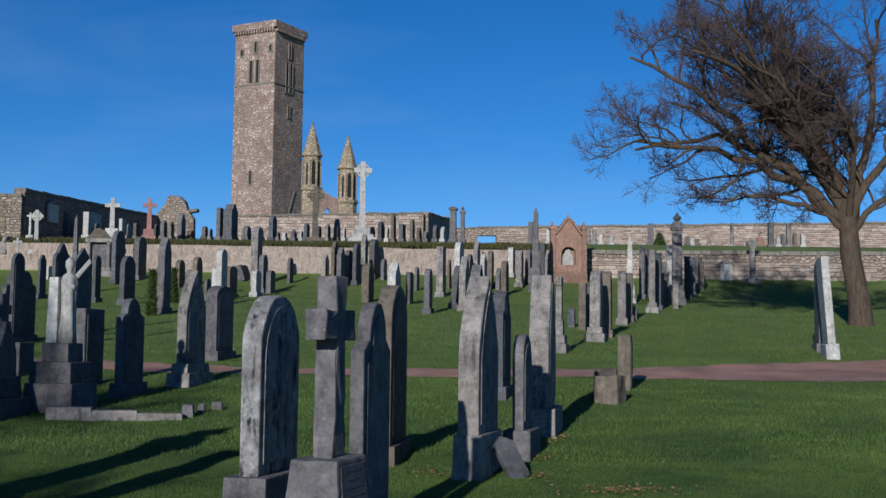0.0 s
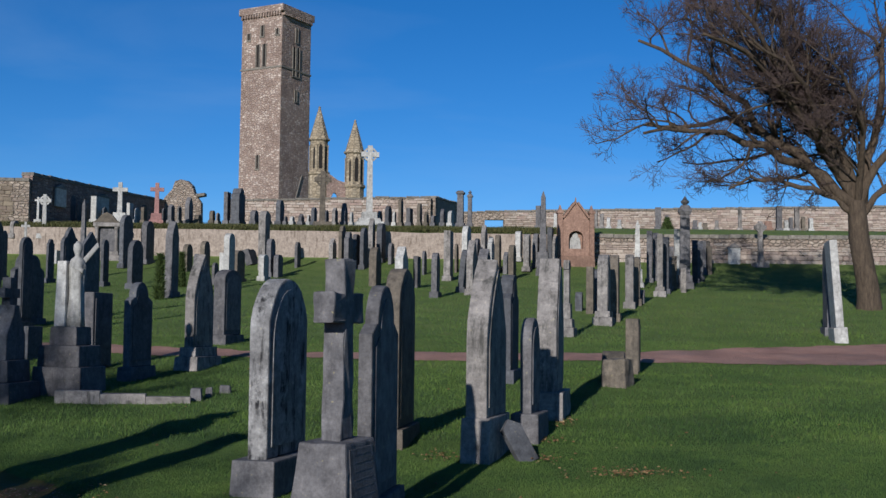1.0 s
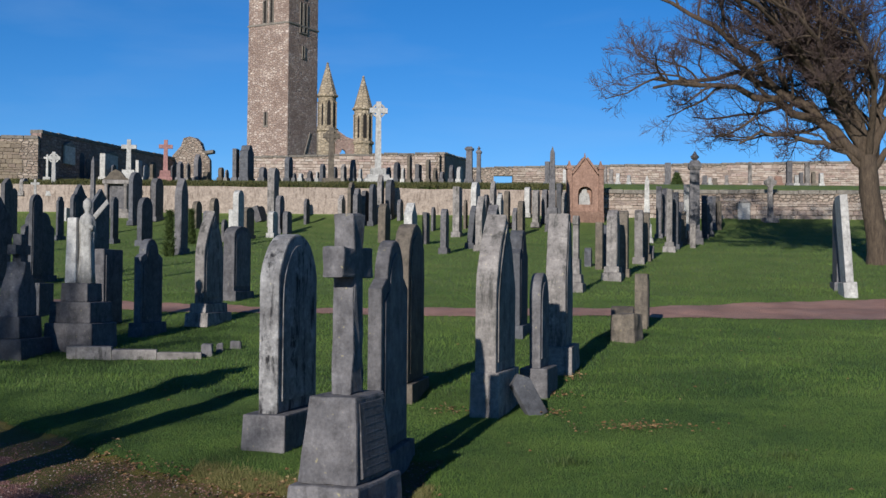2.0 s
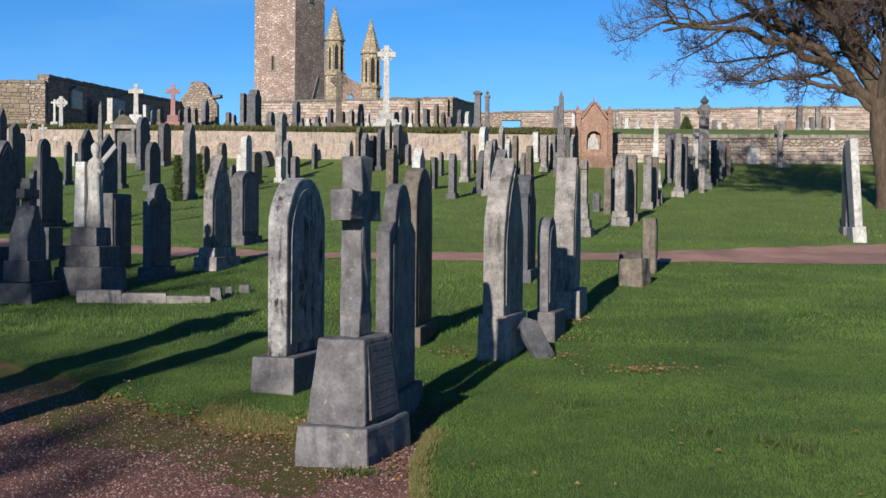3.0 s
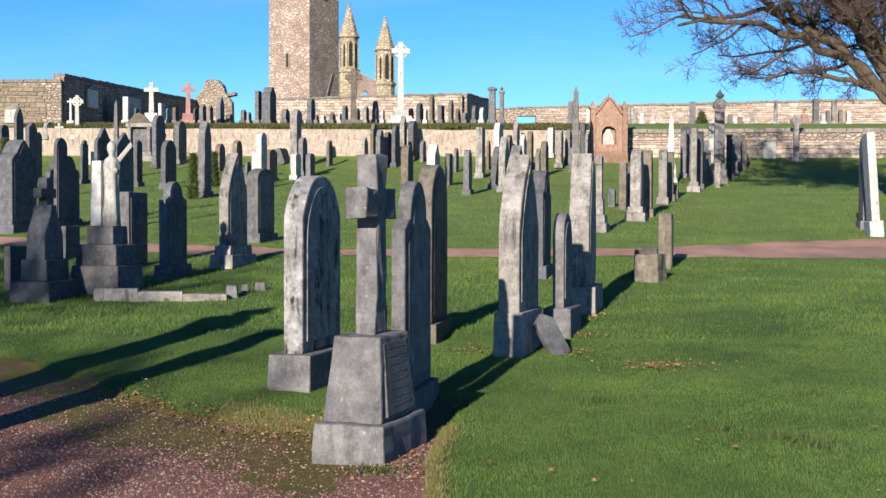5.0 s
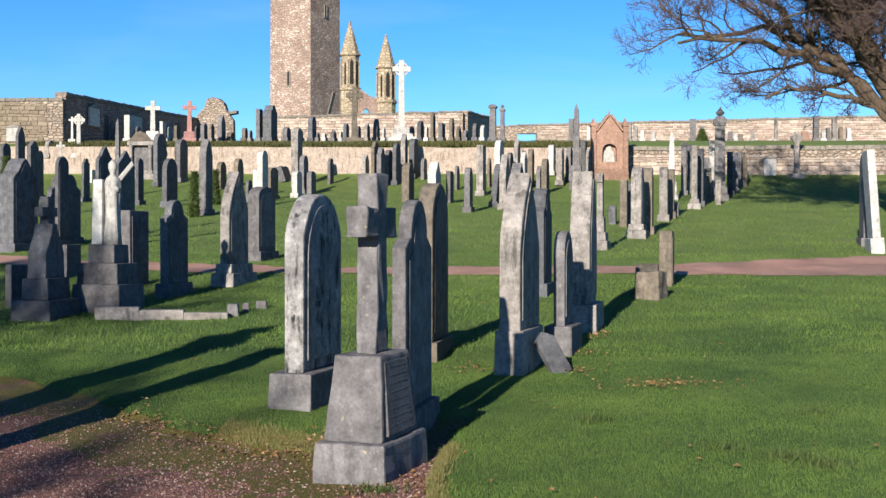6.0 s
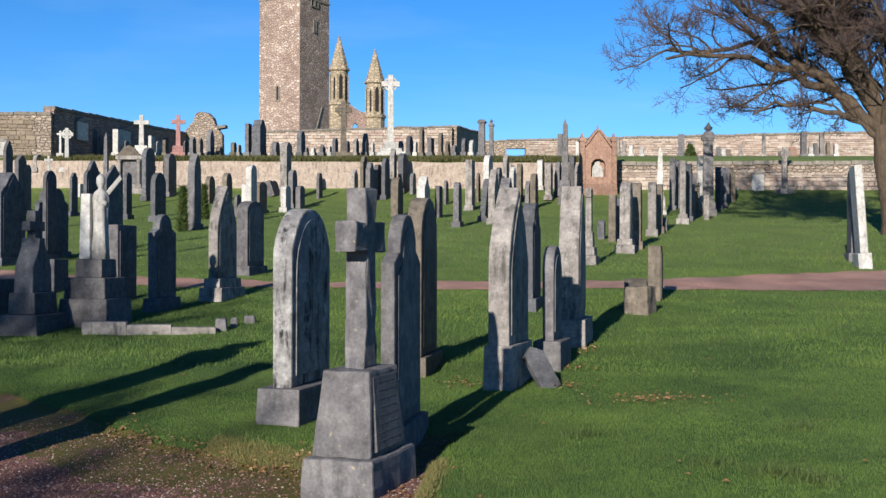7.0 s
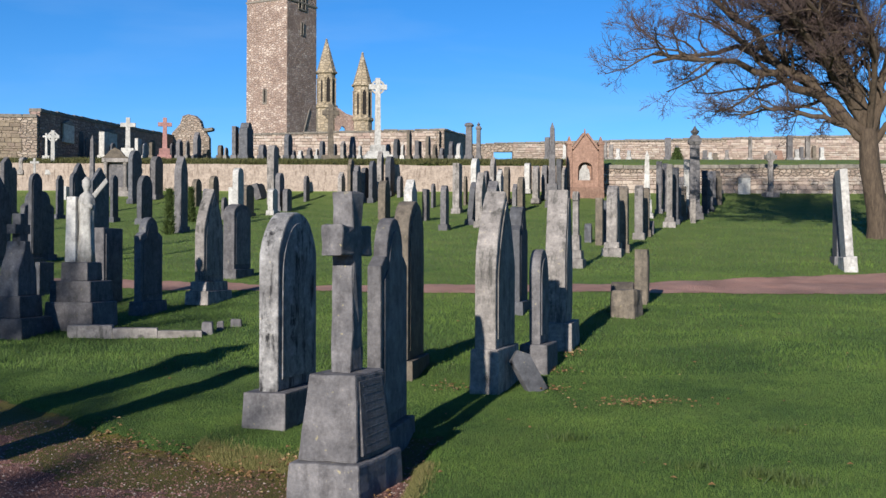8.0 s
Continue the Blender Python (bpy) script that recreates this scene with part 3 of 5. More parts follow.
def cross_stone(x, y, h, span, thick=0.2, tone="grey", tiers=2, ring=False, yaw=YAW, z=None, lean=0.0, label="", base_w=0.7, taper=0.8, tier_h=0.2):
    """A standing cross on steps, with or without a ring round its head."""
    serial[0] += 1
    kind = "ringed Celtic cross" if ring else "plain cross"
    root = thing("grave_cross", pose(x, y, (land(y) if z is None else z) - 0.06, 0, lean, yaw), label or f"{WORDS[tone]} {kind} on a stepped base", "grave cross", "crosses of the cemetery")
    mat = STONES[tone]
    foot = 0.0
    for k in range(tiers):
        bm = bmesh.new()
        s = base_w * (1 - 0.24 * k)
        hh = tier_h + 0.06 * (k == 0) + (tier_h * 0.8 if k == tiers - 1 and tiers > 1 else 0)
        add_box(bm, s, s * 0.85, hh, 0, 0, foot, 0.93, 0.015)
        weather(bm, 0.006, 8, serial[0])
        part("step", bm, mat, root)
        foot += hh
    H = h + 0.06
    mid = H - span * 0.5
    a = thick / 2
    b = a / taper
    bm = bmesh.new()
    pts = [(-b, foot), (b, foot), (a, mid - a), (span / 2, mid - a), (span / 2, mid + a), (a, mid + a), (a * 0.96, H), (-a * 0.96, H), (-a, mid + a), (-span / 2, mid + a), (-span / 2, mid - a), (-a, mid - a)]
    add_outline(bm, pts, thick * 0.85, 0.012)
    weather(bm, 0.005, 6, serial[0])
    part("cross", bm, mat, root)
    if ring:
        bm = bmesh.new()
        R1, R0, d = span * 0.4, span * 0.29, thick * 0.55
        n = 24
        rows = []
        for k in range(n):
            c, s = math.cos(2 * math.pi * k / n), math.sin(2 * math.pi * k / n)
            rows.append([bm.verts.new((r * c, yy, mid + r * s)) for r, yy in ((R0, -d / 2), (R1, -d / 2), (R1, d / 2), (R0, d / 2))])
        for k in range(n):
            p, q = rows[k], rows[(k + 1) % n]
            for i in range(4):
                j = (i + 1) % 4
                bm.faces.new((p[i], p[j], q[j], q[i]))
        bmesh.ops.recalc_face_normals(bm, faces=bm.faces)
        part("ring", bm, mat, root)
    return root


def obelisk(x, y, h, w, tone="grey", tiers=2, z=None, yaw=YAW, label=""):
    serial[0] += 1
    root = thing("obelisk", pose(x, y, (land(y) if z is None else z) - 0.06, 0, 0, yaw), label or f"{WORDS[tone]} tapering obelisk on a stepped base", "obelisk", "obelisks of the cemetery")
    mat = STONES[tone]
    foot = 0.0
    for k in range(tiers):
        bm = bmesh.new()
        s = w * (2.0 - 0.45 * k)
        hh = h * (0.09 if k < tiers - 1 else 0.2)
        add_box(bm, s, s, hh, 0, 0, foot, 0.94, 0.015)
        part("step", bm, mat, root)
        foot += hh
    bm = bmesh.new()
    add_box(bm, w, w, h * 0.94 - foot, 0, 0, foot, 0.62, 0.01)
    part("shaft", bm, mat, root)
    bm = bmesh.new()
    add_box(bm, w * 0.62, w * 0.62, h * 0.06 + 0.06, 0, 0, h * 0.94, 0.05)
    part("tip", bm, mat, root)
    return root


def pillar(x, y, h, w, tone="grey", urn=False, z=None, yaw=YAW, label="", tiers=2):
    """A square memorial pillar with cornice, and an urn if it has one."""
    serial[0] += 1
    root = thing("memorial_pillar", pose(x, y, (land(y) if z is None else z) - 0.06, 0, 0, yaw), label or f"{WORDS[tone]} memorial pillar with moulded cornice", "gravestone", "pillars of the cemetery")
    mat = STONES[tone]
    foot = 0.0
    for k in range(tiers):
        bm = bmesh.new()
        s = w * (1.7 - 0.3 * k)
        add_box(bm, s, s, h * 0.08, 0, 0, foot, 0.94, 0.015)
        part("step", bm, mat, root)
        foot += h * 0.08
    top = h * (0.82 if urn else 0.9)
    bm = bmesh.new()
    add_box(bm, w, w, top - foot, 0, 0, foot, 0.9, 0.015)
    part("shaft", bm, mat, root)
    bm = bmesh.new()
    add_box(bm, w * 1.05, w * 1.05, h * 0.03, 0, 0, top, 1.25, 0.0)
    add_box(bm, w * 1.32, w * 1.32, h * 0.03, 0, 0, top + h * 0.03, 1.0, 0.01)
    add_box(bm, w * 1.2, w * 1.2, h * 0.04, 0, 0, top + h * 0.06, 0.6, 0.0)
    part("cornice", bm, mat, root)
    if urn:
        u = w * 0.42
        z0 = top + h * 0.08
        bm = bmesh.new()
        add_tube(bm, [(u * 0.5, z0), (u * 0.3, z0 + u * 0.4), (u * 0.9, z0 + u * 1.0), (u, z0 + u * 1.4), (u * 0.6, z0 + u * 1.7), (u * 0.3, z0 + u * 2.2), (0.01, z0 + u * 2.6)], 12)
        part("urn", bm, mat, root)
    return root


# front rows
headstone(-1.54, 10.45, 0.98, 0.18, 1.86, "round", 1, "stained", yaw=77, panel=True, base=0.27, foot_grow=0.22)
headstone(-0.57, 9.30, 1.00, 0.11, 1.83, "shoulder", 1, "grey", panel=True)
headstone(-0.57, 12.95, 1.00, 0.18, 1.92, "round", 1, "brown", panel=True)
headstone(0.38, 12.15, 0.92, 0.22, 2.04, "point", 1, "pale", yaw=77, panel=True, base=0.4, foot_grow=0.09)
headstone(0.94, 18.85, 1.00, 0.21, 1.71, "shoulder", 1, "dark", yaw=79, panel=True)
headstone(0.92, 13.40, 0.54, 0.13, 1.36, "round", 1, "grey", yaw=77, panel=True, base=0.26, foot_grow=0.2)
headstone(1.30, 15.15, 0.9, 0.26, 2.03, "ogive", 1, "pale", yaw=77, panel=True, base=0.3, foot_grow=0.2)

# rows on the shaded side
headstone(-6.04, 19.80, 0.70, 0.18, 1.29, "flat", 0, "grey", panel=True)
headstone(-5.04, 18.65, 0.79, 0.12, 1.53, "shoulder", 1, "dark", panel=True)
headstone(-4.40, 20.25, 0.90, 0.17, 1.96, "point", 2, "pale", panel=True)
headstone(-4.71, 24.40, 1.00, 0.24, 1.55, "low", 1, "grey", panel=True)
headstone(-10.70, 26.20, 1.00, 0.39, 2.13, "ogee", 1, "dark", panel=True)
headstone(-10.35, 28.15, 1.00, 0.36, 1.72, "shoulder", 1, "dark", panel=True)
headstone(-9.98, 27.00, 0.50, 0.09, 2.17, "round", 1, "dark", panel=True)
headstone(-7.58, 21.00, 0.50, 0.09, 0.60, "flat", 0, "dark")
headstone(-7.03, 17.20, 0.55, 0.10, 0.61, "flat", 0, "dark")
headstone(-8.96, 27.00, 0.75, 0.09, 2.41, "ogee", 1, "dark", panel=True)
headstone(-9.72, 31.00, 0.99, 0.09, 2.29, "gable", 1, "dark", panel=True)
headstone(-15.03, 38.00, 0.52, 0.15, 2.55, "gable", 1, "grey")
headstone(-17.08, 42.00, 0.50, 0.12, 3.02, "point", 1, "grey")
headstone(-22.54, 59.25, 0.66, 0.20, 0.87, "round", 1, "pale")
headstone(-11.79, 43.00, 1.00, 0.19, 1.81, "round", 1, "dark")
headstone(-15.63, 55.25, 1.00, 0.22, 2.53, "round", 1, "dark")
headstone(-14.99, 56.75, 1.00, 0.29, 2.11, "round", 1, "grey")
headstone(-9.53, 39.30, 0.65, 0.25, 2.57, "point", 1, "grey")
headstone(-9.43, 44.10, 0.66, 0.19, 1.78, "round", 0, "brown")
headstone(-12.36, 54.00, 0.72, 0.23, 1.28, "round", 0, "brown")
headstone(-8.48, 44.00, 0.64, 0.23, 2.09, "round", 1, "white")
headstone(-10.00, 50.80, 0.59, 0.24, 1.10, "flat", 0, "white")
headstone(-8.88, 48.10, 0.90, 0.25, 1.33, "low", 1, "brown")
headstone(-8.95, 55.00, 0.78, 0.34, 2.81, "round", 0, "pale")
headstone(-8.11, 51.80, 0.67, 0.22, 1.71, "round", 1, "grey")
headstone(-8.02, 49.35, 0.70, 0.23, 1.12, "low", 1, "white")
headstone(-7.77, 51.80, 0.76, 0.22, 1.00, "low", 0, "grey")
headstone(-19.34, 56.50, 0.50, 0.16, 0.63, "flat", 0, "white")

# middle rows
headstone(-5.27, 55.75, 0.87, 0.17, 2.09, "shoulder", 0, "brown")
headstone(-4.87, 54.60, 0.87, 0.22, 1.89, "shoulder", 1, "grey")
headstone(-4.60, 55.75, 0.71, 0.20, 1.68, "low", 1, "grey")
headstone(-4.22, 55.75, 1.00, 0.18, 2.01, "round", 1, "dark")
headstone(-3.99, 57.70, 0.66, 0.23, 2.27, "point", 1, "pale")
headstone(-3.54, 58.05, 1.00, 0.27, 1.97, "round", 1, "dark")
headstone(-3.09, 46.95, 0.99, 0.31, 1.55, "round", 0, "brown")
headstone(-1.34, 45.40, 0.61, 0.18, 1.25, "flat", 0, "grey")
headstone(-0.54, 40.45, 0.78, 0.20, 1.56, "round", 1, "grey")
headstone(-0.12, 50.90, 1.00, 0.29, 2.17, "flat", 1, "pale")
headstone(0.42, 43.25, 0.96, 0.21, 1.59, "round", 1, "dark", yaw=79, tilt=5)
headstone(0.76, 42.05, 0.90, 0.24, 1.97, "point", 1, "pale", yaw=79)
headstone(1.65, 57.70, 0.80, 0.21, 1.98, "point", 1, "pale", yaw=79)
headstone(1.45, 50.20, 1.00, 0.41, 1.45, "gable", 0, "grey", yaw=79)
headstone(1.84, 53.35, 0.72, 0.21, 1.79, "ogee", 1, "white", yaw=79)
headstone(2.26, 55.75, 0.86, 0.23, 1.73, "round", 1, "brown", yaw=79)
headstone(2.61, 54.65, 0.70, 0.20, 1.03, "gable", 0, "grey", yaw=79)
headstone(2.75, 51.90, 0.88, 0.24, 1.55, "round", 1, "brown", yaw=79)
headstone(3.45, 58.90, 0.85, 0.27, 1.52, "low", 1, "white", yaw=79)
headstone(3.67, 55.80, 1.00, 0.28, 1.78, "round", 1, "pale", yaw=79)
headstone(4.18, 57.35, 0.68, 0.22, 1.41, "low", 0, "white", yaw=79)
headstone(4.50, 56.80, 0.66, 0.22, 1.89, "point", 1, "brown", yaw=79)
headstone(4.96, 57.70, 1.00, 0.25, 1.87, "flat", 1, "dark", yaw=79)
headstone(5.24, 57.70, 0.97, 0.25, 1.50, "round", 0, "pale", yaw=79)
headstone(4.12, 34.15, 0.50, 0.21, 1.39, "flat", 0, "brown", yaw=79)
headstone(4.05, 30.60, 1.00, 0.27, 1.84, "round", 2, "pale", yaw=79, panel=True)
headstone(4.5, 32.0, 0.9, 0.3, 1.8, "round", 1, "brown", yaw=79)
headstone(5.71, 36.90, 0.61, 0.26, 1.70, "round", 1, "pale", yaw=79)
headstone(6.41, 38.85, 0.50, 0.21, 0.45, "gable", 0, "grey", yaw=79)
headstone(8.77, 51.00, 0.50, 0.24, 2.28, "flat", 1, "grey", yaw=79)
headstone(7.63, 42.15, 0.50, 0.21, 2.27, "flat", 2, "pale", yaw=79)
headstone(8.56, 45.55, 0.59, 0.28, 1.47, "round", 1, "grey", yaw=79)
headstone(9.46, 48.40, 0.55, 0.22, 2.40, "flat", 1, "white", yaw=79)
headstone(10.77, 51.00, 1.00, 0.26, 1.91, "shoulder", 1, "dark", yaw=79)
headstone(12.06, 55.40, 0.69, 0.30, 1.57, "flat", 1, "grey", yaw=79)
headstone(12.39, 55.40, 0.82, 0.21, 1.30, "flat", 0, "brown", yaw=79)
headstone(8.85, 26.45, 0.95, 0.17, 2.3, "flat", 1, "white", yaw=79, lean=0, tilt=-4, panel=True, base=0.3)
headstone(9.25, 28.3, 0.9, 0.22, 2.2, "low", 1, "grey", yaw=79)
headstone(3.15, 20.05, 0.50, 0.22, 0.94, "flat", 0, "brown", yaw=79, panel=True)
headstone(6.87, 44.40, 0.50, 0.21, 1.28, "round", 0, "dark", yaw=79)
headstone(9.45, 53.40, 0.50, 0.21, 1.48, "round", 0, "grey", yaw=79)
headstone(8.94, 44.45, 0.50, 0.21, 0.95, "round", 0, "pale", yaw=79)
headstone(10.29, 53.95, 0.50, 0.21, 1.44, "round", 0, "grey", yaw=79)
headstone(2.66, 18.90, 0.71, 0.36, 0.49, "round", 0, "brown", yaw=79)
headstone(-5.94, 57.70, 0.78, 0.21, 1.23, "gable", 0, "pale")
headstone(-3.00, 57.70, 0.70, 0.17, 1.03, "round", 0, "grey")
headstone(-1.90, 44.25, 1.00, 0.32, 1.65, "ogee", 0, "white")
headstone(0.73, 55.00, 1.00, 0.26, 2.21, "round", 1, "white", yaw=77)
headstone(-1.25, 54.00, 0.74, 0.11, 1.09, "round", 0, "grey")
headstone(0.26, 55.00, 0.83, 0.11, 1.35, "round", 0, "brown")
headstone(1.27, 56.00, 0.92, 0.17, 1.52, "round", 0, "grey", yaw=79)
headstone(3.91, 35.25, 0.50, 0.21, 0.58, "round", 0, "dark", yaw=79)
headstone(-9.41, 46.00, 0.50, 0.11, 0.89, "round", 0, "grey")
headstone(-7.46, 56.00, 0.60, 0.14, 1.25, "round", 0, "grey")
headstone(-10.37, 47.00, 0.50, 0.13, 1.20, "round", 0, "grey")
headstone(-9.81, 57.00, 1.00, 0.34, 0.76, "broken", 0, "grey", tilt=-18)
headstone(-13.24, 44.00, 0.51, 0.12, 1.79, "round", 1, "dark")
headstone(-16.03, 46.00, 0.50, 0.10, 1.75, "shoulder", 1, "dark")
headstone(-18.71, 48.00, 0.50, 0.13, 2.05, "round", 1, "grey")
headstone(-19.32, 46.00, 0.57, 0.16, 2.37, "round", 1, "dark")

# added neighbours that stand in the shade of the stone before them, as its dark side
for x, y, h, top, tone in ((4.21, 57.15, 1.66, "round", "grey"), (4.53, 35.5, 1.27, "shoulder", "dark"), (6.14, 38.25, 1.58, "low", "brown"), (9.28, 52.35, 2.16, "gable", "grey"), (8.09, 43.5, 2.15, "round", "dark"), (9.04, 46.9, 1.35, "shoulder", "brown"), (9.95, 49.75, 2.28, "low", "grey"), (11.28, 52.35, 1.79, "gable", "dark"), (12.6, 56.75, 1.45, "round", "brown"), (9.97, 54.75, 1.36, "shoulder", "grey"), (10.82, 55.3, 1.32, "low", "dark")):
    headstone(x, y, 0.8, 0.24, h, top, 1, tone, yaw=79)

# terrace rows
headstone(-12.91, 66.00, 0.56, 0.23, 1.84, "flat", 1, "grey")
headstone(-12.28, 66.00, 1.00, 0.50, 2.06, "shoulder", 1, "dark")
headstone(-11.33, 66.00, 0.73, 0.28, 0.80, "round", 1, "grey")
headstone(-9.86, 66.00, 0.77, 0.27, 1.41, "round", 1, "dark")
headstone(-7.90, 66.00, 0.58, 0.19, 1.02, "round", 1, "dark")
headstone(-10.52, 66.00, 0.50, 0.16, 0.64, "round", 1, "pale")
headstone(-8.63, 66.00, 0.61, 0.20, 0.63, "gable", 1, "grey")
headstone(-15.33, 67.00, 0.61, 0.27, 1.55, "point", 1, "grey")
headstone(-14.79, 67.00, 0.58, 0.25, 0.53, "round", 1, "brown")
headstone(-13.75, 66.00, 0.50, 0.21, 0.77, "round", 1, "brown")
headstone(-6.16, 66.00, 0.80, 0.24, 1.28, "point", 1, "dark")
headstone(-3.63, 66.00, 0.93, 0.23, 1.14, "round", 1, "dark")
headstone(-2.92, 66.00, 0.69, 0.17, 1.66, "gable", 1, "brown")
headstone(-2.41, 66.00, 1.00, 0.23, 1.01, "flat", 1, "grey")
headstone(-1.84, 66.00, 0.81, 0.18, 1.33, "round", 1, "brown")
headstone(-0.50, 66.00, 0.98, 0.20, 1.01, "round", 1, "grey")
headstone(-0.05, 66.00, 1.00, 0.20, 0.91, "round", 1, "white")
headstone(-18.78, 67.00, 0.50, 0.19, 1.16, "flat", 1, "white")
headstone(-22.26, 67.00, 0.60, 0.34, 1.59, "round", 1, "dark")
headstone(-20.78, 67.00, 0.62, 0.34, 1.53, "flat", 1, "white")
headstone(-17.95, 67.00, 0.50, 0.19, 1.06, "round", 1, "brown")
headstone(-16.78, 67.00, 0.50, 0.09, 0.89, "round", 1, "grey")
headstone(-16.36, 67.00, 0.51, 0.23, 1.12, "gable", 1, "grey")
headstone(5.45, 72.00, 0.71, 0.28, 1.42, "flat", 1, "grey", yaw=79)
headstone(6.53, 72.00, 0.54, 0.23, 0.99, "round", 1, "white", yaw=79)
headstone(12.92, 72.00, 0.71, 0.38, 1.40, "flat", 1, "grey", yaw=79)
headstone(15.22, 72.00, 0.58, 0.29, 0.63, "flat", 1, "grey", yaw=79)
headstone(15.53, 72.00, 0.50, 0.21, 0.53, "round", 1, "white", yaw=79)
headstone(15.84, 72.00, 0.60, 0.29, 0.42, "round", 1, "brown", yaw=79)
headstone(20.45, 72.00, 0.90, 0.32, 1.57, "flat", 1, "grey", yaw=79)
headstone(20.90, 72.00, 0.72, 0.25, 0.73, "round", 1, "white", yaw=79)
headstone(21.19, 72.00, 0.63, 0.22, 0.87, "flat", 1, "grey", yaw=79)
headstone(22.43, 72.00, 0.70, 0.22, 0.87, "low", 1, "white", yaw=79)
headstone(9.39, 72.00, 0.50, 0.25, 0.99, "round", 1, "pale", yaw=79)
headstone(-23.38, 67.00, 0.50, 0.20, 1.86, "flat", 1, "white")
headstone(-22.93, 67.00, 0.50, 0.09, 1.20, "round", 1, "brown")
headstone(-21.75, 67.00, 0.50, 0.09, 1.20, "round", 1, "grey")
headstone(-21.29, 67.00, 0.50, 0.09, 0.90, "round", 1, "pale")
headstone(-20.25, 67.00, 0.50, 0.11, 0.90, "round", 1, "dark")
headstone(-18.36, 67.00, 0.50, 0.09, 0.90, "round", 1, "white")
headstone(-15.88, 67.00, 0.50, 0.09, 1.06, "gable", 1, "pale")
headstone(-13.42, 66.00, 0.50, 0.09, 0.64, "round", 1, "pale")
headstone(-10.87, 66.00, 0.50, 0.09, 0.57, "round", 1, "grey")
headstone(-8.19, 66.00, 0.50, 0.09, 0.57, "round", 1, "white")
headstone(-7.20, 66.00, 0.55, 0.17, 0.86, "round", 1, "dark")
headstone(-6.70, 66.00, 0.62, 0.19, 1.02, "gable", 1, "pale")
headstone(-5.74, 66.00, 0.50, 0.13, 0.76, "round", 1, "white")
headstone(-4.12, 66.00, 0.64, 0.17, 0.85, "round", 1, "pale")
headstone(-3.28, 66.00, 0.54, 0.13, 0.82, "round", 1, "white")
headstone(-1.44, 66.00, 0.76, 0.17, 0.85, "gable", 1, "brown")
headstone(-1.05, 66.00, 0.78, 0.17, 0.63, "round", 1, "grey")
headstone(9.02, 72.00, 0.50, 0.22, 1.24, "gable", 1, "pale", yaw=79)
headstone(9.82, 72.00, 0.50, 0.22, 0.75, "round", 1, "white", yaw=79)
headstone(10.50, 72.00, 0.50, 0.22, 0.64, "gable", 1, "white", yaw=79)
headstone(13.45, 72.00, 0.50, 0.22, 0.95, "round", 1, "grey", yaw=79)
headstone(16.57, 72.00, 0.50, 0.21, 0.67, "round", 1, "pale", yaw=79)
headstone(18.02, 72.00, 0.51, 0.22, 1.50, "flat", 1, "pale", yaw=79)
headstone(21.57, 72.00, 0.87, 0.28, 1.50, "flat", 1, "pale", yaw=79)
headstone(21.95, 72.00, 0.67, 0.22, 0.94, "round", 1, "brown", yaw=79)
headstone(19.78, 72.00, 1.00, 0.42, 0.66, "gable", 1, "red", yaw=79)
headstone(-9.15, 66.00, 0.50, 0.17, 0.31, "round", 1, "white")
headstone(-9.52, 66.00, 0.50, 0.09, 0.44, "round", 1, "grey")

# crosses, pillars, obelisks
cross_stone(-4.59, 64.00, 4.49, 1.00, 0.28, "white", 3, True, 10, base_w=1.63, label="tall white stone Celtic cross on a stepped base")
cross_stone(-7.09, 63.00, 3.01, 0.93, 0.26, "brown", 1, True, 10, base_w=1.05)
cross_stone(-16.19, 63.00, 2.26, 0.74, 0.21, "pink", 2, False, 10, base_w=0.80)
cross_stone(-18.80, 65.00, 2.30, 0.83, 0.23, "white", 2, False, 10, base_w=0.95)
cross_stone(-21.02, 59.25, 2.24, 0.64, 0.18, "white", 1, True, 10, base_w=0.70)
cross_stone(-23.50, 64.00, 2.38, 0.56, 0.16, "pale", 2, False, 10, base_w=0.56)
cross_stone(-22.36, 62.00, 1.42, 0.36, 0.10, "white", 1, False, 10, base_w=0.40)
cross_stone(-18.54, 50.00, 2.40, 0.37, 0.10, "white", 1, False, 10, base_w=0.40)
cross_stone(15.54, 58.05, 2.29, 0.63, 0.20, "pale", 1, True, 10, base_w=0.74)
cross_stone(2.71, 27.00, 1.77, 0.26, 0.16, "pale", 3, False, 74, base_w=0.50)
obelisk(4.30, 54.00, 3.98, 0.33, "grey")
obelisk(7.75, 48.00, 2.80, 0.27, "white")
obelisk(-16.01, 50.00, 3.43, 0.22, "grey")
pillar(0.47, 62.00, 2.08, 0.35, "grey", False)
pillar(0.98, 62.00, 2.08, 0.23, "grey", True)
pillar(9.55, 47.15, 3.78, 0.42, "grey", True)


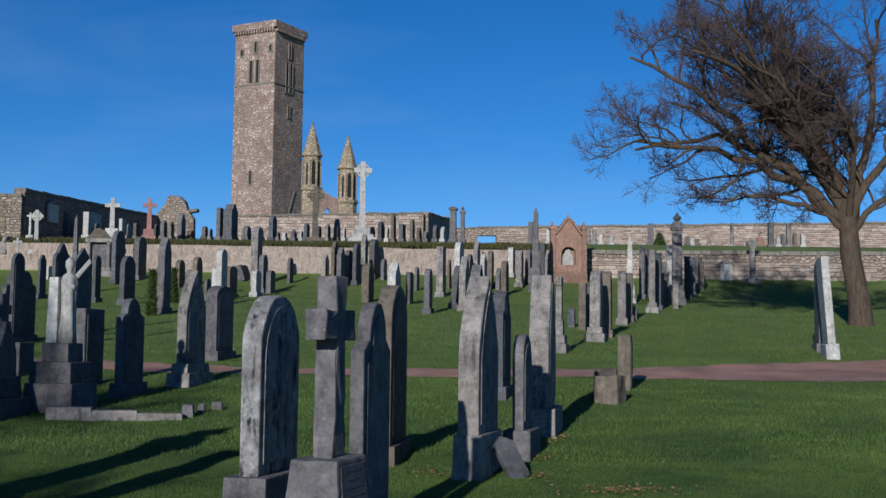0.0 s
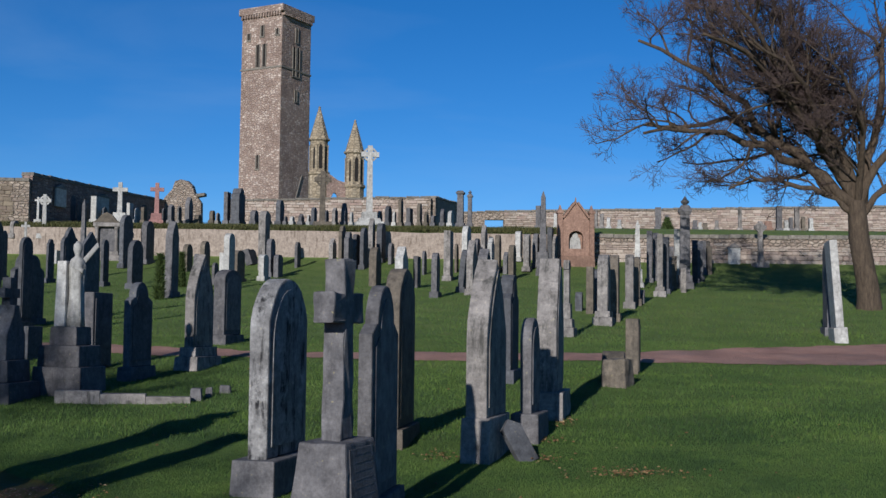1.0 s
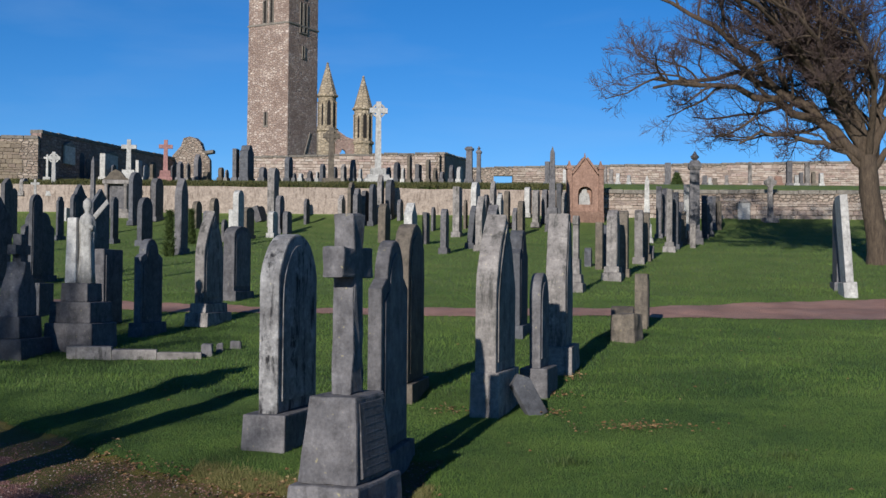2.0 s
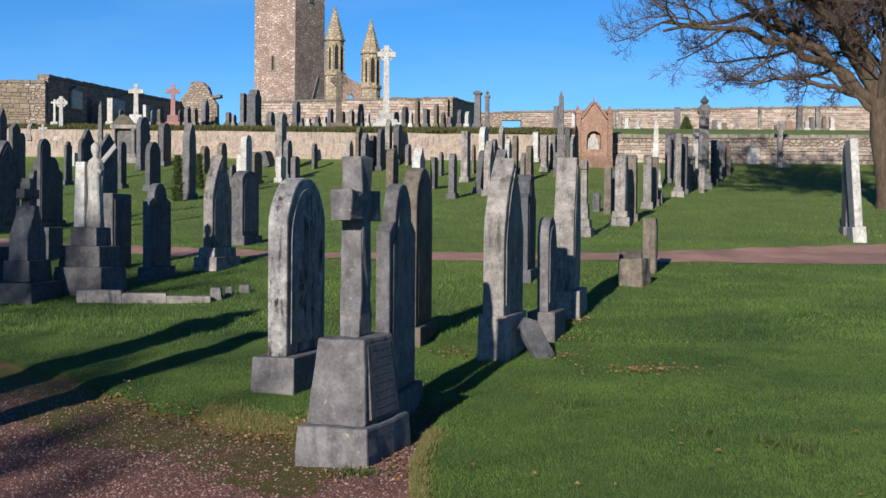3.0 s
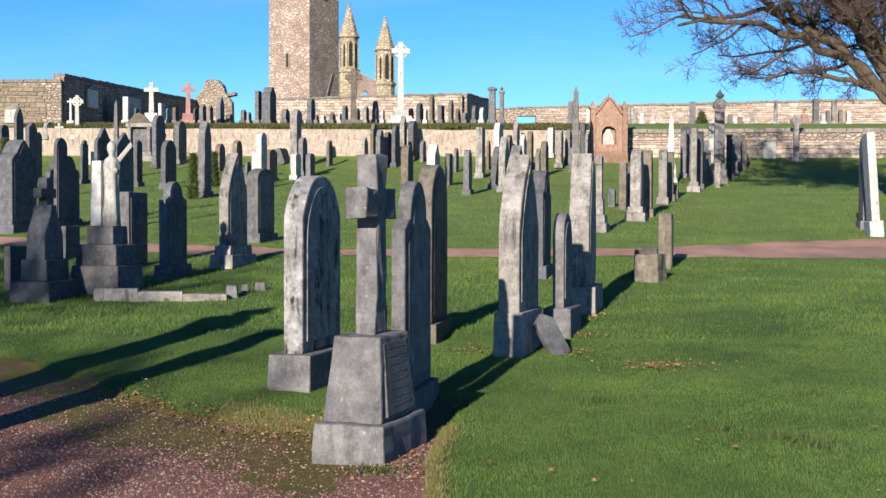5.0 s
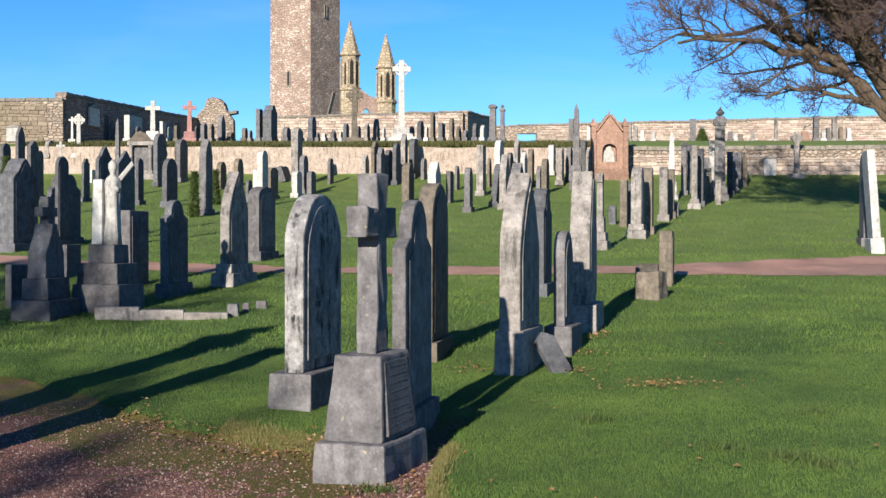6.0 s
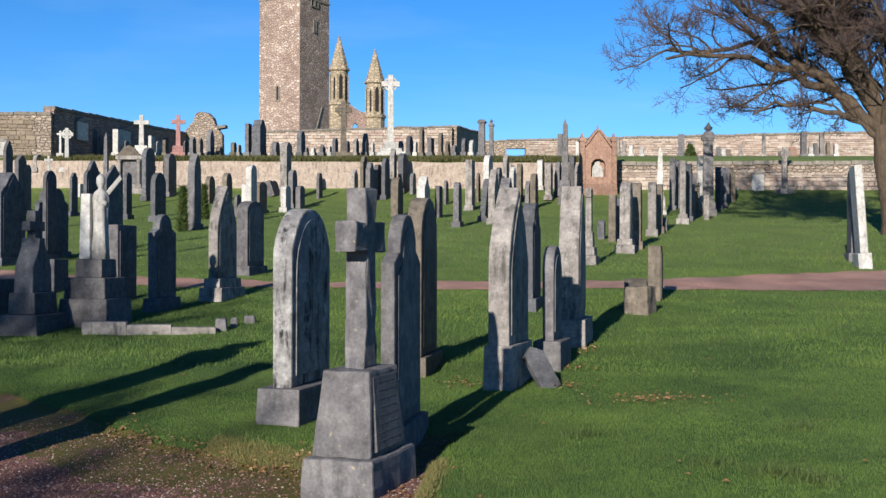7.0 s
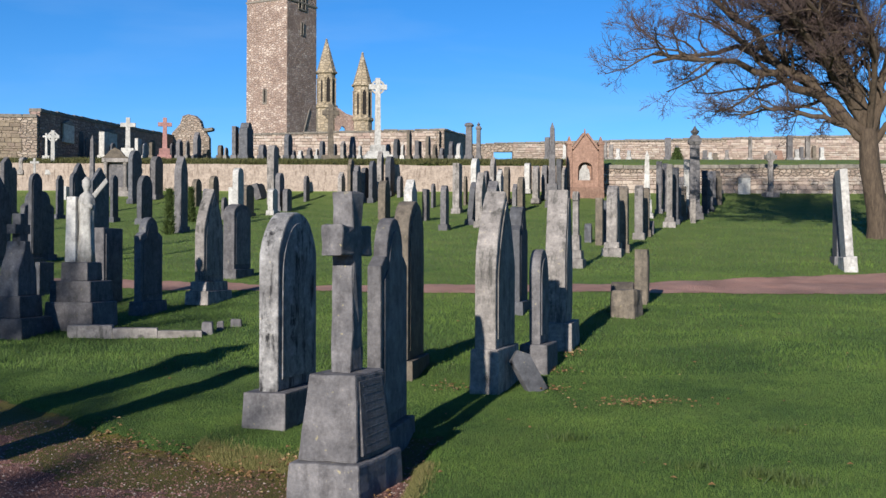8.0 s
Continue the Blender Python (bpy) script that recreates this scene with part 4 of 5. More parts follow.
# ---- near cross on its tapered pedestal ----
def near_cross():
    root = thing("grave_cross", pose(-0.765, 7.93, -0.08, 0, 0, 73), "weathered grey stone cross on a tapered pedestal", "grave cross", "crosses of the cemetery")
    mat = STONES["grey"]

    def worn(bm, amount, cuts):
        bmesh.ops.subdivide_edges(bm, edges=[e for e in bm.edges if e.calc_length() > 0.08], cuts=cuts, use_grid_fill=True)
        weather(bm, amount, 7.0, 2.0)

    bm = bmesh.new()
    add_box(bm, 0.84, 0.52, 0.31, 0, 0, 0, 0.97, 0.02)
    worn(bm, 0.008, 4)
    part("base_block", bm, mat, root)
    bm = bmesh.new()
    add_box(bm, 0.68, 0.43, 0.57, 0, 0, 0.31, 0.78, 0.02)
    worn(bm, 0.008, 5)
    part("pedestal", bm, mat, root)
    bm = bmesh.new()
    slope = Matrix.Translation((0, -0.2, 0.345)) @ Matrix.Rotation(radians(-6), 4, "X")
    add_outline(bm, [(-0.26, 0), (0.26, 0), (0.21, 0.49), (-0.21, 0.49)], 0.03, 0.006, -0.012, slope)
    panel = part("inscription_panel", bm, mat, root)
    for k in range(8):
        bm = bmesh.new()
        add_box(bm, 0.38 - 0.012 * k, 0.003, 0.005, 0, -0.0265, 0.06 + 0.055 * k, 1.0, 0.001, slope)
        part("lettering_bar", bm, STONES["grey"], panel)
    bm = bmesh.new()
    a, b = 0.085, 0.11
    low, mid, top = 0.88, 1.775, 2.1
    pts = [(-b, low), (b, low), (a, mid - 0.1), (0.275, mid - 0.105), (0.275, mid + 0.1), (a, mid + 0.1), (a + 0.012, top), (-a - 0.012, top), (-a, mid + 0.1), (-0.275, mid + 0.1), (-0.275, mid - 0.105), (-a, mid - 0.1)]
    add_outline(bm, pts, 0.15, 0.015)
    worn(bm, 0.012, 5)
    part("cross", bm, mat, root)


near_cross()


# ---- memorial with a draped figure ----
def stepped_block(root, sizes, mat):
    """Square steps from the ground up: (width, depth, height)."""
    z = 0.0
    for w, d, h in sizes:
        bm = bmesh.new()
        add_box(bm, w, d, h, 0, 0, z, 0.96, 0.02)
        weather(bm, 0.006, 8, z)
        part("step", bm, mat, root)
        z += h
    return z


def draped_memorial():
    y = 16.75
    m = pose(-5.5, y, land(y) - 0.06, 0, 0, YAW)
    root = thing("memorial_column", m, "grey stepped memorial with a white strip as sunlit edge", "gravestone", "pillars of the cemetery")
    z = stepped_block(root, ((0.82, 0.76, 0.44), (0.72, 0.64, 0.3), (0.48, 0.42, 0.27)), STONES["grey"])
    # narrow white column stands for the sunlit left edge of a slab
    bm = bmesh.new()
    add_box(bm, 0.3, 0.17, 0.95, 0.0, 0.11, z, 0.85, 0.02)
    part("column", bm, STONES["white"], root)
    figure = bmesh.new()
    rings = [(0.15, 0), (0.14, 0.2), (0.12, 0.5), (0.13, 0.75), (0.15, 0.9), (0.12, 1.0), (0.05, 1.05), (0.055, 1.08), (0.085, 1.15), (0.08, 1.22), (0.02, 1.28)]
    add_tube(figure, rings, 20)
    for v in figure.verts:
        ang = math.atan2(v.co.y, v.co.x)
        if v.co.z < 0.98:
            fold = 1 + 0.16 * math.sin(ang * 6 + v.co.z * 3) + 0.06 * math.sin(ang * 11)
            v.co.x *= fold
            v.co.y *= fold
        v.co.x *= 1.05
    add_outline(figure, [(0.02, 0.94), (0.1, 0.9), (0.4, 1.2), (0.36, 1.27)], 0.08, 0.02, 0.03)
    add_outline(figure, [(-0.13, 0.9), (0.12, 0.78), (0.14, 0.86), (-0.1, 0.98)], 0.1, 0.03, -0.1)
    me = bpy.data.meshes.new("statue")
    bmesh.ops.scale(figure, vec=(0.75, 0.75, 0.97), verts=figure.verts)
    figure.to_mesh(me)
    figure.free()
    me.materials.append(STONES["white"])
    me.shade_smooth()
    ob = new("statue", me)
    ob.matrix_basis = m @ pose(-0.02, -0.08, z, 0, 0, -72)
    tagged(ob, "pale stone draped statue holding a slanting beam", "statue")


draped_memorial()


def small_gabled_cross():
    y = 15.9
    root = thing("grave_cross", pose(-6.1, y, land(y) - 0.08, 0, 0, YAW), "dark stone cross rising from a gabled pedestal", "grave cross", "crosses of the cemetery")
    mat = STONES["dark"]
    z = stepped_block(root, ((0.85, 0.6, 0.33), (0.62, 0.4, 0.3)), mat)
    bm = bmesh.new()
    add_outline(bm, [(-0.26, z), (0.26, z), (0.24, z + 0.35), (0.09, z + 0.62), (0.07, z + 0.75), (-0.07, z + 0.75), (-0.09, z + 0.62), (-0.24, z + 0.35)], 0.28, 0.02)
    part("pedestal", bm, mat, root)
    bm = bmesh.new()
    c = z + 0.85
    add_outline(bm, [(-0.07, z + 0.7), (0.07, z + 0.7), (0.06, c), (0.2, c), (0.2, c + 0.13), (0.06, c + 0.13), (0.06, c + 0.28), (-0.06, c + 0.28), (-0.06, c + 0.13), (-0.2, c + 0.13), (-0.2, c), (-0.06, c)], 0.13, 0.012)
    part("cross", bm, mat, root)


small_gabled_cross()


def grave_kerb():
    root = thing("grave_kerb", pose(-5.35, 15.75, land(15.75) - 0.05, 0, 0, 7), "pale stone kerb edging an old grave", "kerb")
    for k in range(3):
        bm = bmesh.new()
        add_box(bm, 0.6, 0.17, 0.21 - 0.04 * k, 0.3 + 0.603 * k, 0, 0, 0.99, 0.008)
        weather(bm, 0.01, 5, k)
        part("kerb_stone", bm, STONES["pale"], root)
    for x, y, s in ((1.85, 0.22, 0.17), (2.2, 0.95, 0.19), (2.0, 0.55, 0.1)):
        bm = bmesh.new()
        add_box(bm, s, s, 0.24, x, y, 0, 0.85, 0.03)
        weather(bm, 0.02, 8, x)
        part("corner_stone", bm, STONES["grey"], root)


grave_kerb()


def loose_block():
    y = 18.15
    root = thing("stone_block", pose(2.62, y, land(y) - 0.06, 0, 0, 62), "brown rough-hewn square pedestal block in grass", "stone block")
    bm = bmesh.new()
    add_box(bm, 0.42, 0.4, 0.5, 0, 0, 0, 0.96, 0.03)
    bmesh.ops.subdivide_edges(bm, edges=bm.edges[:], cuts=3, use_grid_fill=True)
    weather(bm, 0.025, 6, 4)
    part("block", bm, STONES["brown"], root)


loose_block()


def leaning_fragment():
    root = thing("broken_slab", pose(0.82, 12.0, land(12.0) - 0.05, -18, -24, 30), "broken slab leaning beside a plinth, toned dark as shaded", "broken stone")
    bm = bmesh.new()
    add_outline(bm, [(-0.1, 0), (0.11, 0), (0.12, 0.4), (0.02, 0.5), (-0.1, 0.43)], 0.09, 0.012)
    weather(bm, 0.012, 7, 8)
    # dark tone paints in the shade of the pointed stone beside it
    part("slab", bm, STONES["dark"], root)


leaning_fragment()


# ---- red gabled memorial against the terrace wall ----
def red_aedicule():
    y = 57.6
    root = thing("gabled_memorial", pose(6.2, y, land(y) - 0.1, 0, 0, 4), "red sandstone gabled memorial with a white tablet", "memorial")
    mat = STONES["red"]
    bm = bmesh.new()
    add_box(bm, 1.9, 0.6, 0.6, 0, 0, 0, 0.97, 0.03)
    part("base", bm, mat, root)
    bm = bmesh.new()
    n = [(-0.36, 0.95), (-0.36, 1.55)] + [(-0.36 * math.cos(math.pi * k / 8), 1.55 + 0.3 * math.sin(math.pi * k / 8)) for k in range(1, 8)] + [(0.36, 1.55), (0.36, 0.95)]
    outer = [(-0.66, 0.6), (-0.66, 2.35), (-0.55, 2.5), (0, 3.25), (0.55, 2.5), (0.66, 2.35), (0.66, 0.6)]
    add_outline(bm, outer + [(0.36, 0.6)] + n[::-1] + [(-0.36, 0.6)], 0.4)
    add_box(bm, 0.72, 0.4, 0.35, 0, 0, 0.6)
    add_box(bm, 1.3, 0.1, 2.0, 0, 0.22, 0.6)
    part("back_wall", bm, mat, root)
    for s in (-1, 1):
        bm = bmesh.new()
        add_box(bm, 0.25, 0.5, 2.1, s * 0.79, -0.02, 0.6, 0.96, 0.02)
        add_box(bm, 0.32, 0.56, 0.14, s * 0.79, -0.02, 2.7, 1.0, 0.02)
        add_box(bm, 0.2, 0.3, 0.3, s * 0.79, -0.02, 2.84, 0.2, 0.0)
        part("pilaster", bm, mat, root)
        bm = bmesh.new()
        add_box(bm, 0.98, 0.5, 0.11, 0, 0, 0, 1.0, 0.02, Matrix.Translation((s * 0.32, -0.03, 2.85)) @ Matrix.Rotation(s * radians(53), 4, "Y"))
        part("raking_cornice", bm, mat, root)
    bm = bmesh.new()
    add_box(bm, 0.12, 0.12, 0.34, 0, 0, 3.2, 0.3, 0.01)
    part("finial", bm, mat, root)
    bm = bmesh.new()
    add_outline(bm, [(-0.3, 0.95), (0.3, 0.95), (0.26, 1.35), (0.22, 1.5), (0.14, 1.58), (0.12, 1.72), (0, 1.8), (-0.12, 1.72), (-0.14, 1.58), (-0.22, 1.5), (-0.26, 1.35)], 0.08, 0.015, 0.1)
    part("tablet", bm, STONES["white"], root, "white marble tablet")


red_aedicule()


def classical_memorial():
    y = 57.9
    root = thing("pedimented_memorial", pose(-17.35, y, land(y) - 0.1, 0, 0, 8), "pale classical memorial with columns and pediment", "memorial")
    mat = STONES["pale"]
    z = stepped_block(root, ((1.4, 0.8, 0.3), (1.25, 0.65, 0.2)), mat)
    bm = bmesh.new()
    add_box(bm, 0.95, 0.3, 1.25, 0, 0.12, z)
    part("tablet_wall", bm, STONES["grey"], root)
    for s in (-1, 1):
        bm = bmesh.new()
        add_tube(bm, [(0.11, z), (0.09, z + 0.06), (0.085, z + 1.1), (0.12, z + 1.2), (0.12, z + 1.25)], 12)
        for v in bm.verts:
            v.co.x += s * 0.48
            v.co.y -= 0.15
        part("column", bm, mat, root)
    bm = bmesh.new()
    add_box(bm, 1.3, 0.6, 0.2, 0, 0, z + 1.25, 1.0, 0.02)
    part("entablature", bm, mat, root)
    bm = bmesh.new()
    add_outline(bm, [(-0.7, z + 1.45), (0.7, z + 1.45), (0.45, z + 1.6), (0.25, z + 1.85), (0, z + 1.98), (-0.25, z + 1.85), (-0.45, z + 1.6)], 0.55, 0.02)
    part("pediment", bm, STONES["brown"], root)


classical_memorial()


def wall_panel(x, y, z, w, h, rz, label):
    root = thing("memorial_panel", pose(x, y, z, 0, 0, rz), label, "memorial", "panels on the walls")
    bm = bmesh.new()
    add_box(bm, w, 0.12, h * 0.8, 0, 0, 0, 1.0, 0.015)
    part("tablet", bm, STONES["white"], root)
    bm = bmesh.new()
    add_outline(bm, [(-w * 0.6, h * 0.8), (w * 0.6, h * 0.8), (w * 0.2, h * 0.93), (0, h), (-w * 0.2, h * 0.93)], 0.2, 0.01)
    part("hood", bm, STONES["pale"], root)
    return root


wall_panel(-25.2, 61.1, 6.75, 0.75, 0.95, 8, "pale memorial tablet on the boundary wall")
wall_panel(-22.22, 65.1, 7.95, 1.25, 1.3, 83, "white marble memorial panel against the dark wall")
wall_panel(-21.55, 70.9, 8.3, 1.5, 1.05, 83, "pale columned memorial panel on the dark wall")
wall_panel(-20.9, 76.5, 8.2, 1.2, 0.9, 83, "small pale memorial panel on the dark wall")
wall_panel(14.4, 58.75, 4.55, 0.62, 1.35, 0, "tall white panel leaning against rubble wall")


# ---- bare trees ----
def grow_tree(name, place, seed, limbs, trunk_h, radius, label, finest=4, lean=-0.03, thin=0.0062):
    """A bare winter tree. Each limb is (azimuth, rise at its foot, rise at its end, length, thickness, height above the fork)
    and carries ever finer boughs and twigs."""
    rng = random.Random(seed)
    stores = {0: ([], []), 1: ([], []), 2: ([], [])}

    def tube(points, r0, r1, sides, store):
        verts, faces = stores[store]
        first = len(verts)
        n = len(points)
        for i, p in enumerate(points):
            ahead = (points[min(i + 1, n - 1)] - points[max(i - 1, 0)]).normalized()
            side = ahead.cross(Vector((0.31, 0.17, 0.93))).normalized()
            up = side.cross(ahead)
            r = r0 + (r1 - r0) * i / (n - 1)
            for k in range(sides):
                a = 2 * math.pi * k / sides
                bulge = 1 + (0.14 * noise.noise(Vector((k * 1.3, p.z * 2.0, seed))) if store == 0 else 0)
                verts.append(p + (side * math.cos(a) + up * math.sin(a)) * r * bulge)
        for i in range(n - 1):
            for k in range(sides):
                j = (k + 1) % sides
                faces.append((first + i * sides + k, first + i * sides + j, first + (i + 1) * sides + j, first + (i + 1) * sides + k))

    def offshoots(pts, length, r, level):
        if level >= finest:
            return
        n = len(pts) - 1
        count = (10, 7, 7, 5)[level]
        for k in range(count):
            f = min((0.16 if level == 0 else 0.22) + 0.82 * (k + rng.random() * 0.8) / count, 0.999)
            i = int(f * n)
            p = pts[i].lerp(pts[i + 1], f * n - i)
            along = (pts[i + 1] - pts[i]).normalized()
            out = Vector((rng.gauss(0, 1), rng.gauss(0, 1), rng.gauss(0.5, 0.7)))
            out = (out - along * out.dot(along)).normalized()
            scale = {0: 0.38, 1: 0.5, 2: 0.52, 3: 0.66}[level] * (1.15 - 0.45 * f) * rng.uniform(0.7, 1.2)
            branch(p, along + out * rng.uniform(0.5, 1.0), length * scale, max(r * (0.4 - 0.18 * f), thin), level + 1)

    def branch(start, ahead, length, r, level):
        n = {1: 7, 2: 6, 3: 4}.get(level, 3)
        pts = [start]
        d = ahead.normalized()
        for i in range(n):
            d = (d + Vector((rng.gauss(0, 0.26), rng.gauss(0, 0.26), rng.gauss(0.02, 0.22)))).normalized()
            pts.append(pts[-1] + d * (length / n))
        tube(pts, r, r * 0.34 if level < 3 else r * 0.6, (8, 6, 4, 3, 3)[min(level, 4)], 1 if level < 3 else 2)
        offshoots(pts, length, r, level)

    root = thing(name, Matrix.Translation(place), label, "tree")
    pts = [Vector((lean * trunk_h * i / 6 + 0.06 * math.sin(i * 1.3), 0.05 * math.cos(i), trunk_h * i / 6 - 0.15)) for i in range(7)]
    tube(pts, radius, radius * 0.76, 14, 0)
    for v in stores[0][0][:28]:
        flare = 1.22 if v.z < 0.1 else 1.06
        v.x *= flare
        v.y *= flare
    for az, rise0, rise1, length, thick, lift in limbs:
        n = 11
        p = pts[-1] + Vector((0, 0, lift - 0.25))
        line = [p]
        swing = 0.0
        for i in range(n):
            rise = radians(rise0 + (rise1 - rise0) * i / (n - 1) + rng.gauss(0, 13))
            swing += rng.gauss(0, 9)
            turn = radians(az + swing)
            p = p + Vector((math.sin(turn) * math.cos(rise), math.cos(turn) * math.cos(rise), math.sin(rise))) * (length / n)
            line.append(p)
        tube(line, thick, thick * 0.25, 9, 0)
        offshoots(line, length, thick, 0)
    for key, part_name, mat in ((0, "trunk", BARK), (1, "branchwork", BARK), (2, "crown", TWIG)):
        me = bpy.data.meshes.new(part_name)
        me.from_pydata([tuple(v) for v in stores[key][0]], [], stores[key][1])
        me.materials.append(mat)
        if key < 2:
            me.shade_smooth()
        ob = new(part_name, me)
        ob.parent = root
    return root


grow_tree("tree", (13.5, 37.3, land(37.3) - 0.05), 11,
          [(-88, 48, -30, 4.6, 0.12, -0.2), (-94, 46, -14, 8.0, 0.19, 0.1), (-84, 44, 2, 8.2, 0.16, 0.1), (-98, 44, 14, 8.4, 0.17, 0.2), (-88, 48, 30, 9.2, 0.19, 0.2), (-100, 52, 40, 9.0, 0.16, 0.3), (-80, 58, 46, 8.8, 0.15, 0.3),
           (-60, 60, 60, 8.0, 0.15, 0.1), (-90, 76, 70, 7.6, 0.17, 0.2), (80, 80, 84, 7.6, 0.18, -0.4), (95, 62, 48, 7.2, 0.17, -0.5), (80, 42, 8, 5.5, 0.12, -0.4),
           (0, 62, 42, 6.5, 0.13, 0), (180, 60, 40, 6.0, 0.13, 0), (-130, 52, 26, 7.6, 0.14, 0.1), (-50, 54, 38, 7.6, 0.14, 0.1), (-112, 62, 58, 8.2, 0.15, 0.2)],
          3.7, 0.37, "bare broad-crowned winter tree on the lawn", lean=-0.12, thin=0.0065)
# unseen tall trees and two graves beside and behind the viewer, added for their shadows across the lawn
SPREAD = [(0, 62, 40, 4.6, 0.1, 0.2), (120, 60, 40, 4.6, 0.1, 0.2), (240, 55, 36, 4.6, 0.1, 0.1), (60, 40, 20, 4.4, 0.1, 0), (300, 40, 20, 4.4, 0.1, 0), (180, 75, 70, 5.0, 0.1, 0.3)]
for x, y, seed, trunk, words in ((-13.8, -6.0, 5, 7.0, "unseen tall bare tree shading the lawn from beside the path"), (-17.5, -4.0, 7, 7.5, "unseen tall bare tree shading the lawn from the west"), (-12.4, -15.0, 8, 6.5, "unseen tall bare tree shading the gravel from behind")):
    grow_tree("tree", (x, y, land(y) - 0.05), seed, SPREAD, trunk, 0.28, words, finest=3, thin=0.014)
# unseen pillar and headstone, shaped to cast the broad shadow bands at front left
pillar(-4.95, 8.0, 3.0, 0.5, "grey", True)
headstone(-4.25, 7.0, 0.9, 0.3, 2.7, "shoulder", 1, "grey")


# ---- turf, leaves, pebbles ----
def scatter(name, mat, points, label, category, shape):
    """Many tiny pieces as one mesh: shape(rng) gives corner offsets and faces."""
    rng = random.Random(name)
    verts, faces = [], []
    for x, y, z in points:
        corners, tris = shape(rng)
        first = len(verts)
        verts.extend((x + a, y + b, z + c) for a, b, c in corners)
        faces.extend(tuple(first + i for i in t) for t in tris)
    me = bpy.data.meshes.new(name)
    me.from_pydata(verts, [], faces)
    me.materials.append(mat)
    return tagged(new(name, me), label, category, kind="stuff")


def blade(size):
    def make(rng):
        a = rng.uniform(0, math.pi)
        w, h = size * 0.09 * rng.uniform(0.7, 1.3), size * rng.uniform(0.5, 1.2)
        c, s = math.cos(a) * w, math.sin(a) * w
        lx, ly = rng.gauss(0, 0.45) * h, rng.gauss(0, 0.45) * h
        return [(-c, -s, -0.01), (c, s, -0.01), (lx, ly, h)], [(0, 1, 2)]
    return make


def turf_points(y0, y1, count, seed):
    rng = random.Random(seed)
    out = []
    while len(out) < count:
        y = y0 + (y1 - y0) * rng.random()
        half = 0.47 * y + 0.3
        x = rng.uniform(-half, half)
        if (y < 14.5 and corner(x, y) > 0.3 + 0.3 * rng.random()) or (20 < y < 26 and on_path(x, y)):
            continue
        out.append((x, y, relief(x, y)))
    return out


scatter("lawn_grass", BLADES, turf_points(5.5, 13, 330000, 1), "short green lawn grass", "grass", blade(0.022))
scatter("slope_grass", BLADES, turf_points(13, 26, 170000, 2), "green grass between the graves", "grass", blade(0.045))
scatter("bank_grass", BLADES, turf_points(26, 58.6, 120000, 3), "green grass on the rising bank", "grass", blade(0.07))


def leaf(rng):
    a, s = rng.uniform(0, 6.3), rng.uniform(0.012, 0.028)
    c, d = math.cos(a) * s, math.sin(a) * s
    k = rng.uniform(0.004, 0.02)
    return [(-c, -d, 0.012), (d * 0.6, -c * 0.6, 0.012 + k), (c, d, 0.014), (-d * 0.6, c * 0.6, 0.012 + k)], [(0, 1, 2), (0, 2, 3)]


def leaf_points():
    rng = random.Random(9)
    out = []
    for _ in range(150):
        x, y = rng.gauss(1.75, 0.28), rng.gauss(11.2, 0.16)
        out.append((x, y, relief(x, y) + 0.03))
    for _ in range(130):
        y = rng.uniform(6, 20)
        x = rng.uniform(-0.3, 0.45) * y
        out.append((x, y, relief(x, y) + 0.03))
    for _ in range(320):
        t = rng.random()
        x = -3.2 + 2.9 * t
        y = turf_edge(x) - 0.1 + rng.gauss(0, 0.16) if x < -0.95 else 7.5 + rng.gauss(0, 0.2)
        out.append((x, y, relief(x, y) + 0.012))
    for cx, cy in ((0.95, 12.0), (1.1, 13.2), (1.35, 14.4), (-0.1, 12.0), (-1.2, 8.6)):
        for _ in range(40):
            x, y = rng.gauss(cx, 0.12), rng.gauss(cy, 0.14)
            out.append((x, y, relief(x, y) + 0.02))
    return out


def weed_points():
    rng = random.Random(12)
    out = []
    for cx, cy, n in ((2.15, 8.25, 260), (2.35, 8.05, 200), (1.75, 8.5, 90), (-0.68, 7.3, 120), (0.9, 9.6, 80), (2.8, 9.9, 90)):
        for _ in range(n):
            x, y = rng.gauss(cx, 0.09), rng.gauss(cy, 0.07)
            out.append((x, y, relief(x, y)))
    return out


scatter("lawn_weeds", SHRUB, weed_points(), "tufts of darker weeds in the lawn", "weeds", blade(0.075))
scatter("fallen_leaves", LEAVES, leaf_points(), "scattered brown fallen leaves", "leaves", leaf)


def pebble(rng):
    s = rng.uniform(0.004, 0.011)
    t = [(rng.uniform(0.7, 1.3) * s) for _ in range(6)]
    return [(t[0], 0, 0.002), (0, t[1], 0.002), (-t[2], 0, 0.002), (0, -t[3], 0.002), (0, 0, t[4])], [(0, 1, 4), (1, 2, 4), (2, 3, 4), (3, 0, 4)]


def pebble_points():
    rng = random.Random(4)
    out = []
    while len(out) < 24000:
        y = rng.uniform(5.6, 10.4)
        x = rng.uniform(-4.6, 0.2)
        if corner(x, y) > 0.5 and (not mossy(x, y) or rng.random() < 0.4):
            out.append((x, y, relief(x, y) + 0.01))
    return out


scatter("path_pebbles", PEBBLES, pebble_points(), "loose red gravel on the path", "gravel", pebble)


def edge_points():
    rng = random.Random(6)
    out = []
    while len(out) < 9000:
        y = rng.uniform(5.6, 8.6)
        x = lawn_edge(y) + abs(rng.gauss(0, 0.05)) - 0.03
        out.append((x, y, relief(x, y)))
    for _ in range(9000):
        x = rng.uniform(-2.1, -1.0)
        y = turf_edge(x) + abs(rng.gauss(0, 0.22)) - 0.05
        out.append((x, y, relief(x, y)))
    return out


